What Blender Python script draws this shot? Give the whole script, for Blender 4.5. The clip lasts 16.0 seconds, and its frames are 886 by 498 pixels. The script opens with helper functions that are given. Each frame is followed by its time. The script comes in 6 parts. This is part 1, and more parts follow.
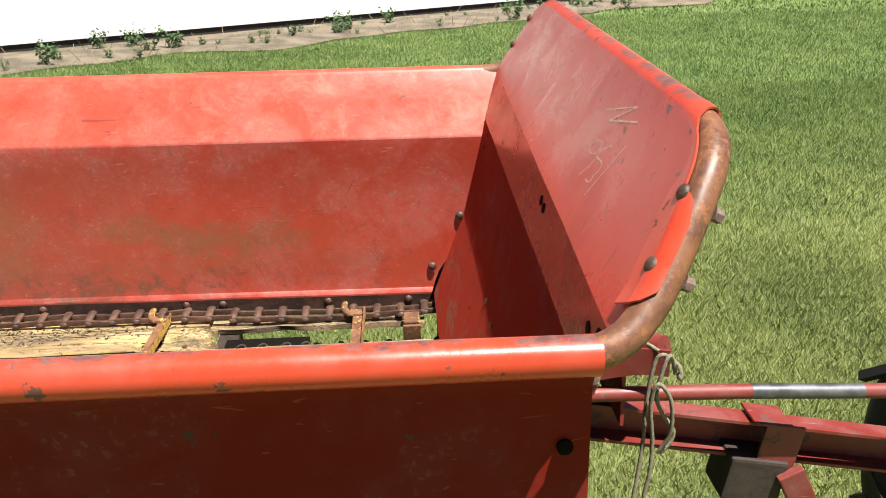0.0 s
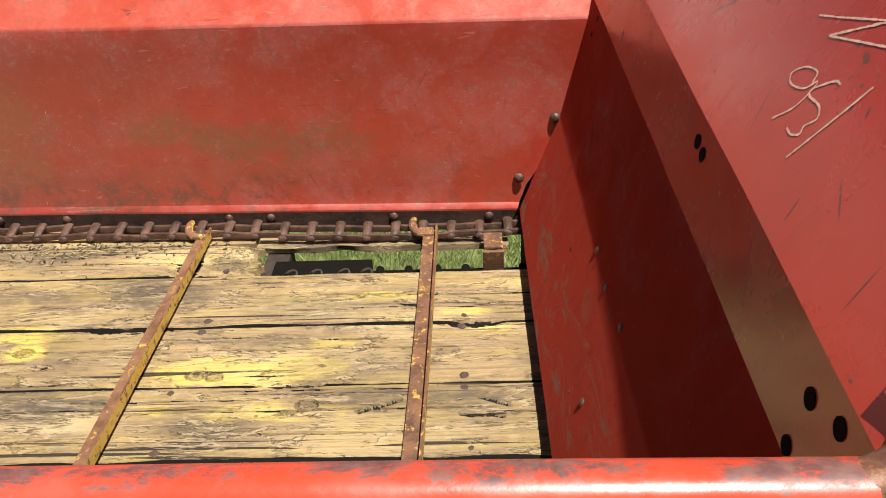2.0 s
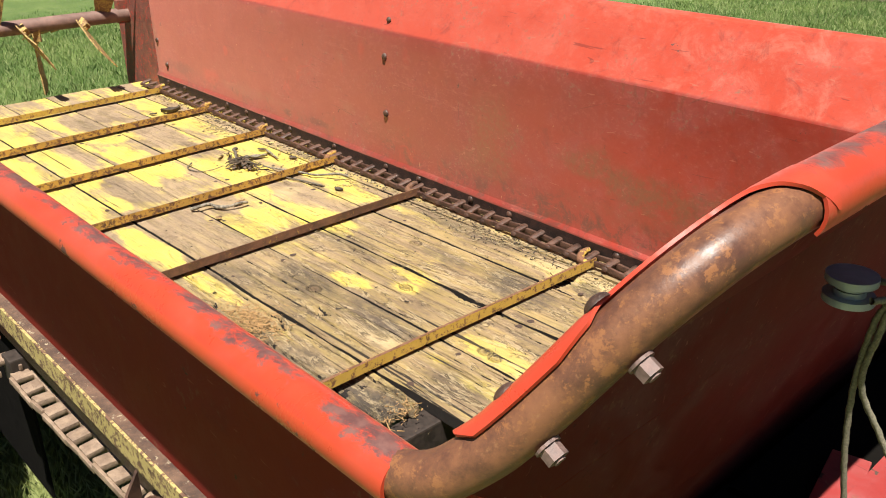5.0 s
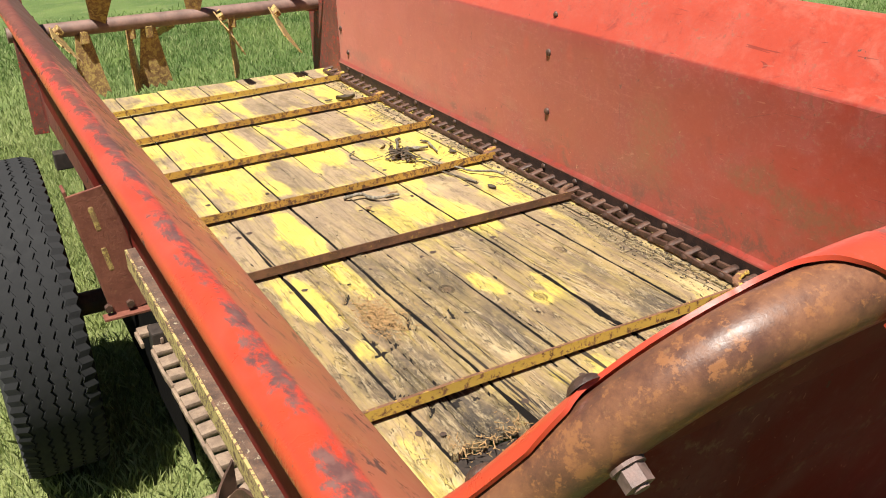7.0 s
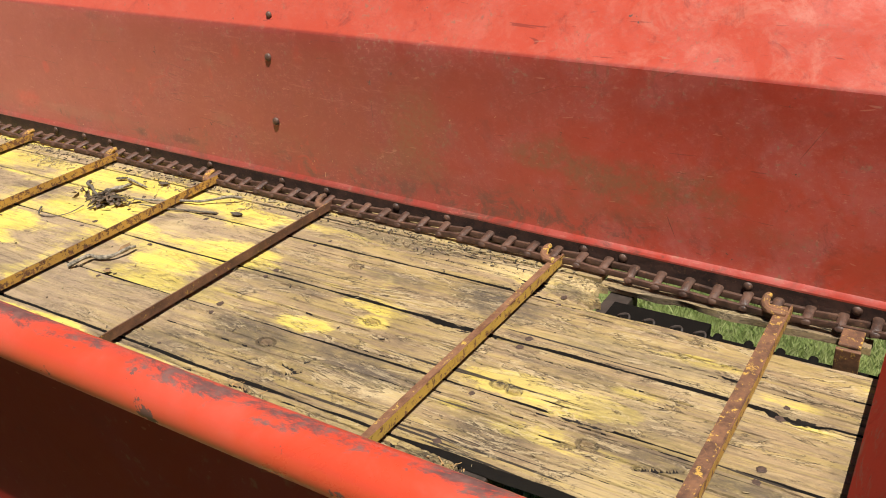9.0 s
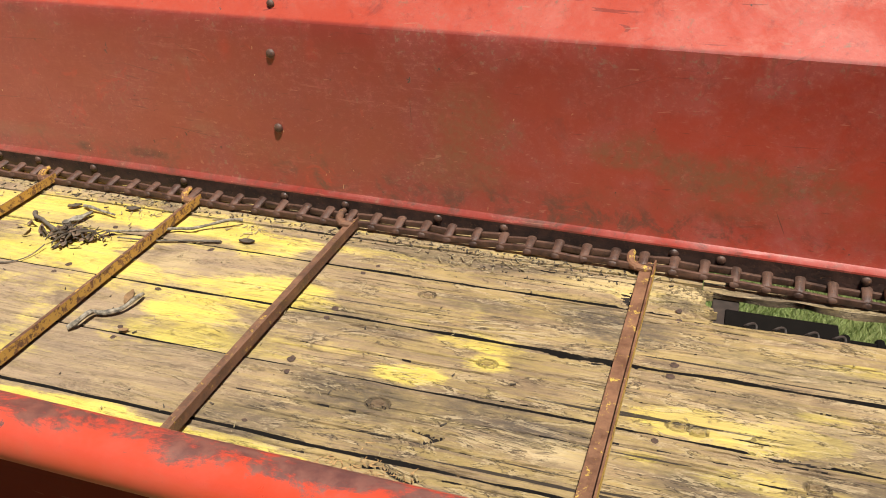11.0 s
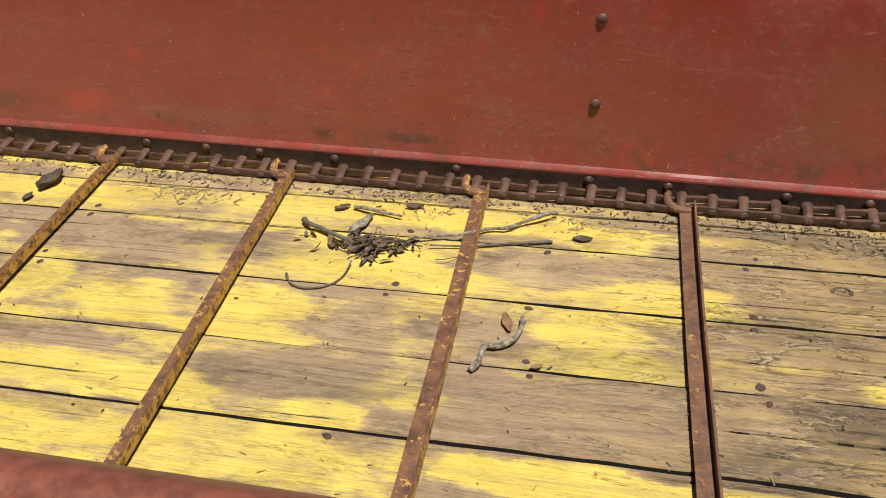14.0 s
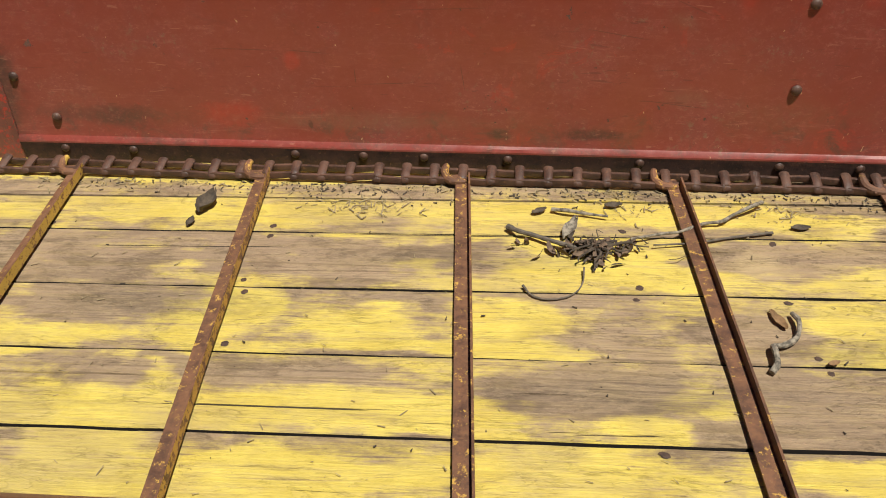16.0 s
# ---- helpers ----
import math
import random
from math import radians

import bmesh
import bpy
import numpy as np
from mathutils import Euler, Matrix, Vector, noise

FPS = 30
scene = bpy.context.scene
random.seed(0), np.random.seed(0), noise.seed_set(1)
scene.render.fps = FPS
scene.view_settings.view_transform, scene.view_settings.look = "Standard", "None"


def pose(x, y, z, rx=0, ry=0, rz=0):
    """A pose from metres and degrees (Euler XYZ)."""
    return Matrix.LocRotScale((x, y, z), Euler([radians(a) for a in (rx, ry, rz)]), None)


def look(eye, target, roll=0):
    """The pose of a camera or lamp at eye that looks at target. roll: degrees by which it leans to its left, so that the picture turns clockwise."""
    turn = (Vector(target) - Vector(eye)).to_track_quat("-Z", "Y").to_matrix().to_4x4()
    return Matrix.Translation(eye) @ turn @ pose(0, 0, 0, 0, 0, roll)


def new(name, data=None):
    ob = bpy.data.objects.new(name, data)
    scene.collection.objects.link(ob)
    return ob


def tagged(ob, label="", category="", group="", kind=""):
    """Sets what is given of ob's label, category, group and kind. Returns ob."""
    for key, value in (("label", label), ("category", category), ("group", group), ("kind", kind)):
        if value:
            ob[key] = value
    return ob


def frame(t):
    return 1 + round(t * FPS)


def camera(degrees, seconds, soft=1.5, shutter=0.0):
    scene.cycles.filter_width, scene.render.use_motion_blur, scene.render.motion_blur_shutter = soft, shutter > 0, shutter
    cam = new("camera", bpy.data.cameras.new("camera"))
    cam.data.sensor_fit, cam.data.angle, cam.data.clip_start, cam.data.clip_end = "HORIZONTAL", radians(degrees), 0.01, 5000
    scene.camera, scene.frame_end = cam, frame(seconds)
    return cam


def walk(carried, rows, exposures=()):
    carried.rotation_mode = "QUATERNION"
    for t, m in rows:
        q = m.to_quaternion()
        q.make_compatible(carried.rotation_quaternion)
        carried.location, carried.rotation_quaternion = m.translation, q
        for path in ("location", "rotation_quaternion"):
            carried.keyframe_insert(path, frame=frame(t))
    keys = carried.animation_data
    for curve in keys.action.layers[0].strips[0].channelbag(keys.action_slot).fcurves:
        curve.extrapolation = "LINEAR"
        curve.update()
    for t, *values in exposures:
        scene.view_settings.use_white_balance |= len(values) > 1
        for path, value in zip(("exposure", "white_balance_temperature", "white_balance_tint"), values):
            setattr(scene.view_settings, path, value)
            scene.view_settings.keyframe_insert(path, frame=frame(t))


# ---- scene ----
cam = camera(54.0, 16.0, 1.0)
PATH = [
    (0, (0.034, -0.790, 1.672), (0.139, 1.453, 0.825), -1.5),
    (0.5, (-0.008, -0.636, 1.671), (0.025, 1.562, 0.711), -0.9),
    (1, (-0.056, -0.503, 1.666), (0.018, 1.655, 0.618), -1.6),
    (1.5, (-0.038, -0.428, 1.654), (-0.037, 1.661, 0.473), -2.2),
    (2, (0.002, -0.404, 1.649), (-0.080, 1.667, 0.442), -2.6),
    (2.5, (0.079, -0.418, 1.636), (-0.276, 1.667, 0.500), -2.5),
    (3, (0.188, -0.451, 1.634), (-0.444, 1.580, 0.525), -1.8),
    (3.5, (0.316, -0.430, 1.636), (-0.532, 1.525, 0.532), -2.7),
    (4, (0.451, -0.382, 1.628), (-0.690, 1.424, 0.533), -0.8),
    (4.5, (0.522, -0.395, 1.635), (-0.854, 1.259, 0.572), -0.9),
    (5, (0.571, -0.340, 1.646), (-1.036, 1.148, 0.665), -0.5),
    (5.2, (0.584, -0.318, 1.649), (-1.086, 1.104, 0.676), 0.0),
    (7.3, (0.568, -0.197, 1.637), (-1.024, 0.685, 0.806), -1.8),
    (7.5, (0.533, -0.217, 1.634), (-1.028, 0.716, 0.798), -1.4),
    (7.7, (0.485, -0.252, 1.641), (-0.975, 0.814, 0.788), -0.5),
    (8, (0.404, -0.303, 1.636), (-0.884, 0.973, 0.792), -1.7),
    (8.2, (0.358, -0.332, 1.633), (-0.860, 1.015, 0.793), -2.3),
    (10.3, (-0.250, -0.389, 1.642), (-1.028, 1.585, 0.522), -1.6),
    (10.5, (-0.300, -0.390, 1.636), (-1.049, 1.594, 0.513), -1.6),
    (11, (-0.456, -0.367, 1.640), (-1.144, 1.627, 0.494), -1.4),
    (11.5, (-0.616, -0.312, 1.637), (-1.320, 1.650, 0.449), -3.9),
    (12, (-0.767, -0.320, 1.646), (-1.403, 1.613, 0.375), -1.8),
    (12.5, (-0.971, -0.361, 1.649), (-1.544, 1.584, 0.365), -3.1),
    (13, (-1.093, -0.383, 1.655), (-1.610, 1.578, 0.371), -2.1),
    (13.5, (-1.246, -0.349, 1.666), (-1.735, 1.630, 0.398), -1.6),
    (14, (-1.355, -0.319, 1.671), (-1.796, 1.625, 0.334), -2.3),
    (14.5, (-1.506, -0.328, 1.668), (-1.836, 1.632, 0.323), -0.1),
    (15, (-1.672, -0.352, 1.684), (-1.912, 1.628, 0.350), -2.4),
    (15.5, (-1.782, -0.360, 1.677), (-1.994, 1.592, 0.298), -2.2),
    (16, (-1.945, -0.320, 1.690), (-2.123, 1.632, 0.304), -2.0),
]

# ---- world, sun, exposure ----
SUN = Vector((0.24, -0.31, 1.0)).normalized()
world = bpy.data.worlds.new("sky")
scene.world = world
world.use_nodes = True
wn = world.node_tree
sky = wn.nodes.new("ShaderNodeTexSky")
sky.sky_type = "NISHITA"
sky.sun_disc = False
sky.air_density, sky.dust_density = 0.7, 0.4
sky.sun_elevation = math.asin(SUN.z)
sky.sun_rotation = math.atan2(SUN.x, SUN.y)
wn.links.new(sky.outputs[0], wn.nodes["Background"].inputs[0])
wn.nodes["Background"].inputs[1].default_value = 0.03
sun = new("sun", bpy.data.lights.new("sun", "SUN"))
sun.data.energy, sun.data.angle, sun.data.color = 5.0, radians(0.53), (1.0, 0.95, 0.87)
sun.matrix_world = look(SUN * 30, (0, 0, 0))
walk(cam, [(t, look(eye, target, roll)) for t, eye, target, roll in PATH], [(0, 1.27), (0.5, 1.26), (1.5, 1.0), (2.5, 0.9), (3.5, 0.96), (5, 0.97), (7.5, 0.93), (8.2, 0.76), (10.5, 0.7), (11.5, 0.68), (12, 0.5), (12.5, 0.48), (13, 0.66), (13.5, 0.7), (14, 0.38), (14.5, 0.33), (15.5, 0.3), (16, 0.28)])


# ---- materials ----
class Mat:
    """Small builder of node materials."""

    def __init__(self, name, rough=0.5, metal=0.0):
        self.m = bpy.data.materials.new(name)
        self.m.use_nodes = True
        self.t = self.m.node_tree
        self.p = self.t.nodes["Principled BSDF"]
        self.p.inputs["Roughness"].default_value = rough
        self.p.inputs["Metallic"].default_value = metal
        self.geo = self.t.nodes.new("ShaderNodeNewGeometry")
        self.info = self.t.nodes.new("ShaderNodeObjectInfo")
        self.rag = None

    def link(self, a, b):
        self.t.links.new(a, b)

    def coords(self, scale=(1, 1, 1), jitter=False):
        """World place, stretched; jitter shifts it per object."""
        n = self.t.nodes.new("ShaderNodeMapping")
        n.inputs["Scale"].default_value = scale
        self.link(self.geo.outputs["Position"], n.inputs["Vector"])
        if jitter:
            k = self.t.nodes.new("ShaderNodeVectorMath")
            k.operation = "MULTIPLY"
            k.inputs[1].default_value = (37.0, 11.0, 5.0)
            self.link(self.info.outputs["Random"], k.inputs[0])
            self.link(k.outputs[0], n.inputs["Location"])
        return n.outputs[0]

    def noise(self, scale, detail=4, rough=0.55, stretch=(1, 1, 1), distort=0.0, jitter=False):
        n = self.t.nodes.new("ShaderNodeTexNoise")
        n.inputs["Scale"].default_value = scale
        n.inputs["Detail"].default_value = detail
        n.inputs["Roughness"].default_value = rough
        n.inputs["Distortion"].default_value = distort
        self.link(self.coords(stretch, jitter), n.inputs["Vector"])
        return n.outputs["Fac"]

    def ramp(self, fac, lo, hi, a=0.0, b=1.0):
        n = self.t.nodes.new("ShaderNodeMapRange")
        n.interpolation_type = "SMOOTHSTEP"
        for k, v in zip(("From Min", "From Max", "To Min", "To Max"), (lo, hi, a, b)):
            n.inputs[k].default_value = v
        self.link(fac, n.inputs["Value"])
        return n.outputs[0]

    def math(self, op, a, b):
        n = self.t.nodes.new("ShaderNodeMath")
        n.operation = op
        for s, v in zip(n.inputs, (a, b)):
            if isinstance(v, (int, float)):
                s.default_value = v
            else:
                self.link(v, s)
        return n.outputs[0]

    def mix(self, fac, a, b, blend="MIX"):
        n = self.t.nodes.new("ShaderNodeMix")
        n.data_type, n.blend_type = "RGBA", blend
        for s, v in ((n.inputs[0], fac), (n.inputs[6], a), (n.inputs[7], b)):
            if isinstance(v, tuple):
                s.default_value = (*v, 1.0)
            elif isinstance(v, (int, float)):
                s.default_value = v
            else:
                self.link(v, s)
        return n.outputs[2]

    def axis(self, which):
        n = self.t.nodes.new("ShaderNodeSeparateXYZ")
        self.link(self.geo.outputs["Position"], n.inputs[0])
        return n.outputs[which]

    def blob(self, x, y, rx, ry, amount):
        """A soft oval spot in plan with a ragged edge."""
        n = self.t.nodes.new("ShaderNodeMapping")
        n.inputs["Location"].default_value = (-x / rx, -y / ry, 0)
        n.inputs["Scale"].default_value = (1 / rx, 1 / ry, 0)
        self.link(self.geo.outputs["Position"], n.inputs["Vector"])
        d = self.t.nodes.new("ShaderNodeVectorMath")
        d.operation = "LENGTH"
        self.link(n.outputs[0], d.inputs[0])
        if self.rag is None:
            self.rag = self.noise(16, 6, 0.75, (0.4, 1, 1))
        return self.ramp(self.math("ADD", d.outputs["Value"], self.math("MULTIPLY", self.math("SUBTRACT", self.rag, 0.5), 1.8)), 1.15, 0.35, 0.0, amount)

    def oval(self, at, half, angle, amount, across="Y", ragged=0.0):
        """A patch or scratch on an upright face: at and half lengths in (along, up), angle in degrees, the face's normal near the axis across."""
        n = self.t.nodes.new("ShaderNodeMapping")
        n.vector_type = "TEXTURE"
        u, z = at
        n.inputs["Location"].default_value = (u, 0, z) if across == "Y" else (0, u, z)
        n.inputs["Rotation"].default_value = (0, -radians(angle), 0) if across == "Y" else (radians(angle), 0, 0)
        n.inputs["Scale"].default_value = (half[0], 1e5, half[1]) if across == "Y" else (1e5, half[0], half[1])
        self.link(self.geo.outputs["Position"], n.inputs["Vector"])
        d = self.t.nodes.new("ShaderNodeVectorMath")
        d.operation = "LENGTH"
        self.link(n.outputs[0], d.inputs[0])
        v = d.outputs["Value"]
        if ragged:
            if self.rag is None:
                self.rag = self.noise(16, 6, 0.75, (0.6, 1, 0.8))
            return self.ramp(self.math("ADD", v, self.math("MULTIPLY", self.math("SUBTRACT", self.rag, 0.5), ragged)), 1.15, 0.3, 0.0, amount)
        return self.ramp(v, 1.0, 0.6, 0.0, amount)

    def far_from(self, x, y, rx, ry):
        """Distance in plan from a place, in radii, a little uneven."""
        n = self.t.nodes.new("ShaderNodeMapping")
        n.inputs["Location"].default_value = (-x / rx, -y / ry, 0)
        n.inputs["Scale"].default_value = (1 / rx, 1 / ry, 0)
        self.link(self.geo.outputs["Position"], n.inputs["Vector"])
        d = self.t.nodes.new("ShaderNodeVectorMath")
        d.operation = "LENGTH"
        self.link(n.outputs[0], d.inputs[0])
        return self.math("ADD", d.outputs["Value"], self.math("MULTIPLY", self.math("SUBTRACT", self.rag, 0.5), 0.5))

    def done(self, color, rough=None, bump=None, strength=0.3, distance=0.004):
        if isinstance(color, tuple):
            self.p.inputs["Base Color"].default_value = (*color, 1.0)
        else:
            self.link(color, self.p.inputs["Base Color"])
        if rough is not None:
            self.link(rough, self.p.inputs["Roughness"])
        if bump is not None:
            n = self.t.nodes.new("ShaderNodeBump")
            n.inputs["Strength"].default_value = strength
            n.inputs["Distance"].default_value = distance
            self.link(bump, n.inputs["Height"])
            self.link(n.outputs[0], self.p.inputs["Normal"])
        return self.m


# mould on the far wall: place (x, z), half lengths, amount; scratches: place, half lengths, angle
BROWN = (((-0.95, 1.02), (0.075, 0.085), 0.85), ((-0.97, 0.905), (0.10, 0.05), 0.75), ((-0.60, 0.99), (0.09, 0.035), 0.9), ((-0.50, 0.965), (0.12, 0.035), 0.85), ((-0.38, 0.965), (0.10, 0.045), 0.85), ((-0.25, 0.96), (0.09, 0.03), 0.8), ((-0.28, 1.0), (0.05, 0.025), 0.5),
         ((-0.45, 0.89), (0.2, 0.025), 0.4), ((-1.35, 0.90), (0.16, 0.03), 0.35), ((-0.12, 0.90), (0.08, 0.02), 0.4), ((-2.05, 1.14), (0.06, 0.03), 0.5))
WALL_SCRATCHES = (((-0.342, 1.199), (0.034, 0.0022), 29), ((-1.745, 1.064), (0.075, 0.0011), -9.5), ((-1.62, 0.921), (0.075, 0.0011), -7), ((-1.077, 1.03), (0.034, 0.0010), 92), ((-0.328, 0.883), (0.03, 0.0011), -65), ((-0.962, 1.155), (0.076, 0.0009), 37),
                  ((-1.61, 1.117), (0.046, 0.0016), -23), ((-2.08, 1.11), (0.12, 0.0012), 2), ((-2.257, 0.97), (0.02, 0.0012), 92), ((-2.19, 0.955), (0.07, 0.0009), 3), ((-2.48, 1.023), (0.08, 0.0009), -1), ((-2.361, 0.859), (0.006, 0.012), 10), ((-2.04, 0.97), (0.034, 0.0010), 98), ((-2.35, 1.02), (0.05, 0.0011), -4), ((-0.08, 1.10), (0.05, 0.0010), 60), ((-0.62, 1.13), (0.06, 0.0008), 20))
WORN, SOOTY, BLOOM = (0.36, 0.024, 0.011), (0.035, 0.017, 0.012), (0.20, 0.085, 0.05)
WALL_PATCHES = (((-2.52, 0.88), (0.09, 0.035), 0.8, WORN), ((-1.514, 1.135), (0.022, 0.035), 0.8, WORN), ((-1.30, 1.141), (0.02, 0.03), 0.7, WORN), ((-2.384, 1.0), (0.018, 0.02), 0.7, WORN), ((-1.967, 0.845), (0.028, 0.014), 0.9, SOOTY), ((-1.757, 0.85), (0.09, 0.014), 0.8, SOOTY), ((-2.08, 1.18), (0.05, 0.014), 0.7, SOOTY),
                ((-1.60, 0.935), (0.06, 0.03), 0.55, BLOOM), ((-1.62, 1.09), (0.04, 0.03), 0.6, BLOOM), ((-2.25, 0.87), (0.3, 0.025), 0.5, BLOOM), ((-2.8, 0.87), (0.16, 0.03), 0.7, SOOTY))
FLARE_SCRATCHES = (((0.768, 1.382), (0.04, 0.0016), -17), ((0.726, 1.433), (0.03, 0.0014), -22), ((0.212, 1.318), (0.012, 0.0016), 80), ((0.575, 1.384), (0.05, 0.0016), -32), ((0.217, 1.396), (0.006, 0.0018), 55), ((0.086, 1.324), (0.02, 0.0013), 88), ((0.468, 1.426), (0.018, 0.0012), 95),
                   ((0.171, 1.347), (0.022, 0.0012), 30), ((0.66, 1.46), (0.05, 0.0013), 60), ((0.62, 1.40), (0.03, 0.0012), 75), ((0.36, 1.345), (0.025, 0.0011), 65))
FLARE_CHIPS = (((0.18, 1.468), (0.012, 0.009), 40), ((0.089, 1.460), (0.008, 0.005), 0), ((0.054, 1.424), (0.010, 0.003), -20), ((0.24, 1.392), (0.004, 0.006), 0), ((0.29, 1.425), (0.004, 0.003), 0))


def red_paint(name, base=(0.4, 0.04, 0.0176), fade=0.5, dirt=0.5, chips=0.25, rough=0.38, wear=0.0, dusty=0.0, lit_scrape=0.0, shine=0.5, scored=False):
    m = Mat(name, rough)
    m.p.inputs["Specular IOR Level"].default_value = shine
    big, mid = m.noise(2.3, 5, 0.6), m.noise(8.0, 7, 0.68, distort=0.4)
    fine, streak = m.noise(70.0, 5, 0.65), m.noise(20.0, 7, 0.78, (0.75, 1, 0.8), 0.6)
    pink = tuple(min(1, 0.8 * v + 0.09) for v in base)
    c = m.mix(m.ramp(mid, 0.4, 0.72, 0.0, 0.6 * fade), base, pink)
    c = m.mix(m.ramp(big, 0.42, 0.72, 0.0, 0.65 * fade), c, tuple(v * 0.62 for v in base))
    if dusty:
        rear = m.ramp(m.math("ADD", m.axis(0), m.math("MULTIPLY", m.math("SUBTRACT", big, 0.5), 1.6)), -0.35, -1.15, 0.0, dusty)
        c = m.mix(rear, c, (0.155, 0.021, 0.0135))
        m.link(m.ramp(m.axis(0), -0.15, -0.75, 0.24, 0.62), m.p.inputs["Sheen Weight"])
        m.p.inputs["Sheen Roughness"].default_value = 0.5
        m.p.inputs["Sheen Tint"].default_value = (1.0, 0.40, 0.30, 1.0)
        # brown mould in patches
        for at, half, amount in BROWN:
            spot = m.math("MULTIPLY", m.oval(at, (1.35 * half[0], 1.35 * half[1]), 0, amount, ragged=2.4), m.ramp(fine, 0.34, 0.6, 0.3, 1.0))
            c = m.mix(m.math("MULTIPLY", spot, 0.8), c, (0.16, 0.066, 0.028))
        # rust run down from the fold
        run = m.math("MULTIPLY", m.ramp(m.noise(70, 5, 0.7, (1.0, 1, 0.10), 0.2), 0.52, 0.64), m.ramp(m.math("ADD", m.axis(2), m.math("MULTIPLY", m.math("SUBTRACT", mid, 0.5), 0.10)), 1.165, 1.2, 0.0, 0.75))
        c = m.mix(m.math("MULTIPLY", run, m.ramp(m.axis(2), 1.204, 1.199)), c, (0.15, 0.06, 0.03))
        # soot rubbed off above the chain
        soot = m.math("MULTIPLY", m.ramp(m.noise(15, 8, 0.8, (0.8, 1, 0.9), 0.6), 0.48, 0.62), m.ramp(m.math("ADD", m.axis(2), m.math("MULTIPLY", m.math("SUBTRACT", mid, 0.5), 0.12)), 0.91, 0.845))
        soot = m.math("MULTIPLY", soot, m.ramp(m.axis(0), 0.05, -0.5, 0.3, 0.85))
        c = m.mix(soot, c, (0.07, 0.032, 0.02))
        # thin pale dust, streaked along and down
        film = m.math("MULTIPLY", m.ramp(m.axis(0), -1.2, -1.8, 0.25, 1.0), m.ramp(m.noise(5.0, 8, 0.76, (0.8, 1, 1.4), 0.6), 0.36, 0.62, 0.25, 0.8))
        film = m.math("MULTIPLY", film, m.ramp(m.noise(60, 6, 0.75, (0.25, 1, 1)), 0.35, 0.62, 0.45, 1.0))
        c = m.mix(m.math("MULTIPLY", film, 0.36), c, (0.31, 0.08, 0.055))
        flake = m.ramp(m.noise(150, 4, 0.7, (0.6, 1, 1)), 0.60, 0.70, 0.0, 0.5)
        c = m.mix(m.math("MULTIPLY", flake, m.ramp(mid, 0.40, 0.62, 0.2, 1.0)), c, (0.42, 0.19, 0.13))
        pit = m.ramp(m.noise(115, 5, 0.75, (0.8, 1, 0.6)), 0.60, 0.70, 0.0, 0.55)
        c = m.mix(m.math("MULTIPLY", pit, m.ramp(streak, 0.42, 0.6, 0.25, 1.0)), c, (0.10, 0.03, 0.018))
        rub = m.ramp(m.noise(9.0, 5, 0.7, (1.0, 1, 0.8), 0.8), 0.62, 0.68, 0.0, 0.6)
        c = m.mix(m.math("MULTIPLY", rub, m.ramp(m.axis(0), -0.9, -1.3)), c, (0.33, 0.03, 0.015))
        grease = m.oval((-3.03, 0.95), (0.055, 0.2), 0, 0.9, ragged=2.0)
        c = m.mix(grease, c, (0.03, 0.016, 0.012))
        # paint rubbed bright, soot above the ridge, dry brown bloom
        for at, half, amount, tone in WALL_PATCHES:
            c = m.mix(m.math("MULTIPLY", m.oval(at, half, 0, amount, ragged=2.2), m.ramp(fine, 0.3, 0.6, 0.55, 1.0)), c, tone)
        # short pale rubs along the wall, straw-coloured specks
        rubs = m.math("MULTIPLY", m.ramp(m.noise(26, 7, 0.8, (0.16, 1, 1.6), 0.7), 0.56, 0.66, 0.0, 0.55), m.ramp(mid, 0.40, 0.58, 0.25, 1.0))
        c = m.mix(m.math("MULTIPLY", rubs, m.ramp(m.axis(0), -0.6, -1.1)), c, (0.36, 0.13, 0.09))
        speck = m.ramp(m.noise(120, 2, 0.5, (1.0, 1, 0.42), 0.8), 0.755, 0.775, 0.0, 0.85)
        c = m.mix(m.math("MULTIPLY", speck, m.ramp(m.axis(0), -0.5, -1.0)), c, (0.62, 0.43, 0.22))
        for at, half, angle in WALL_SCRATCHES:
            c = m.mix(m.oval(at, half, angle, 0.75), c, (0.07, 0.022, 0.014))
    if dusty:
        # slope above the fold painted brighter for the sun on it, with faded patches
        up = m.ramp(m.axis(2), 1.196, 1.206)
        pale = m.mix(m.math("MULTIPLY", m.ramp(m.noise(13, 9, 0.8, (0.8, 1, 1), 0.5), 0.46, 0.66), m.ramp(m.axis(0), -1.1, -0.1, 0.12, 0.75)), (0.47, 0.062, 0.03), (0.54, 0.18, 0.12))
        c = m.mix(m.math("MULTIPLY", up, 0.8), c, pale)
    if dusty:
        # deeper red high on the wall, up to the fold
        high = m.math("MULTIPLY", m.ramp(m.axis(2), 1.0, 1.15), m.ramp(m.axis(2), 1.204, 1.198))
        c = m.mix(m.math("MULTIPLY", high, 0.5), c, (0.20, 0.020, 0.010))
        dust = m.ramp(m.noise(95, 8, 0.8, (0.7, 1, 1)), 0.50, 0.68, 0.0, 0.34)
        c = m.mix(m.math("MULTIPLY", dust, m.ramp(mid, 0.35, 0.6, 0.2, 1.0)), c, (0.40, 0.15, 0.105))
    if scored:
        for at, half, angle in FLARE_SCRATCHES:
            c = m.mix(m.oval(at, half, angle, 0.8, "X"), c, (0.06, 0.022, 0.016))
        for at, half, angle in FLARE_CHIPS:
            c = m.mix(m.oval(at, half, angle, 0.9, "X", 1.6), c, (0.07, 0.03, 0.022))
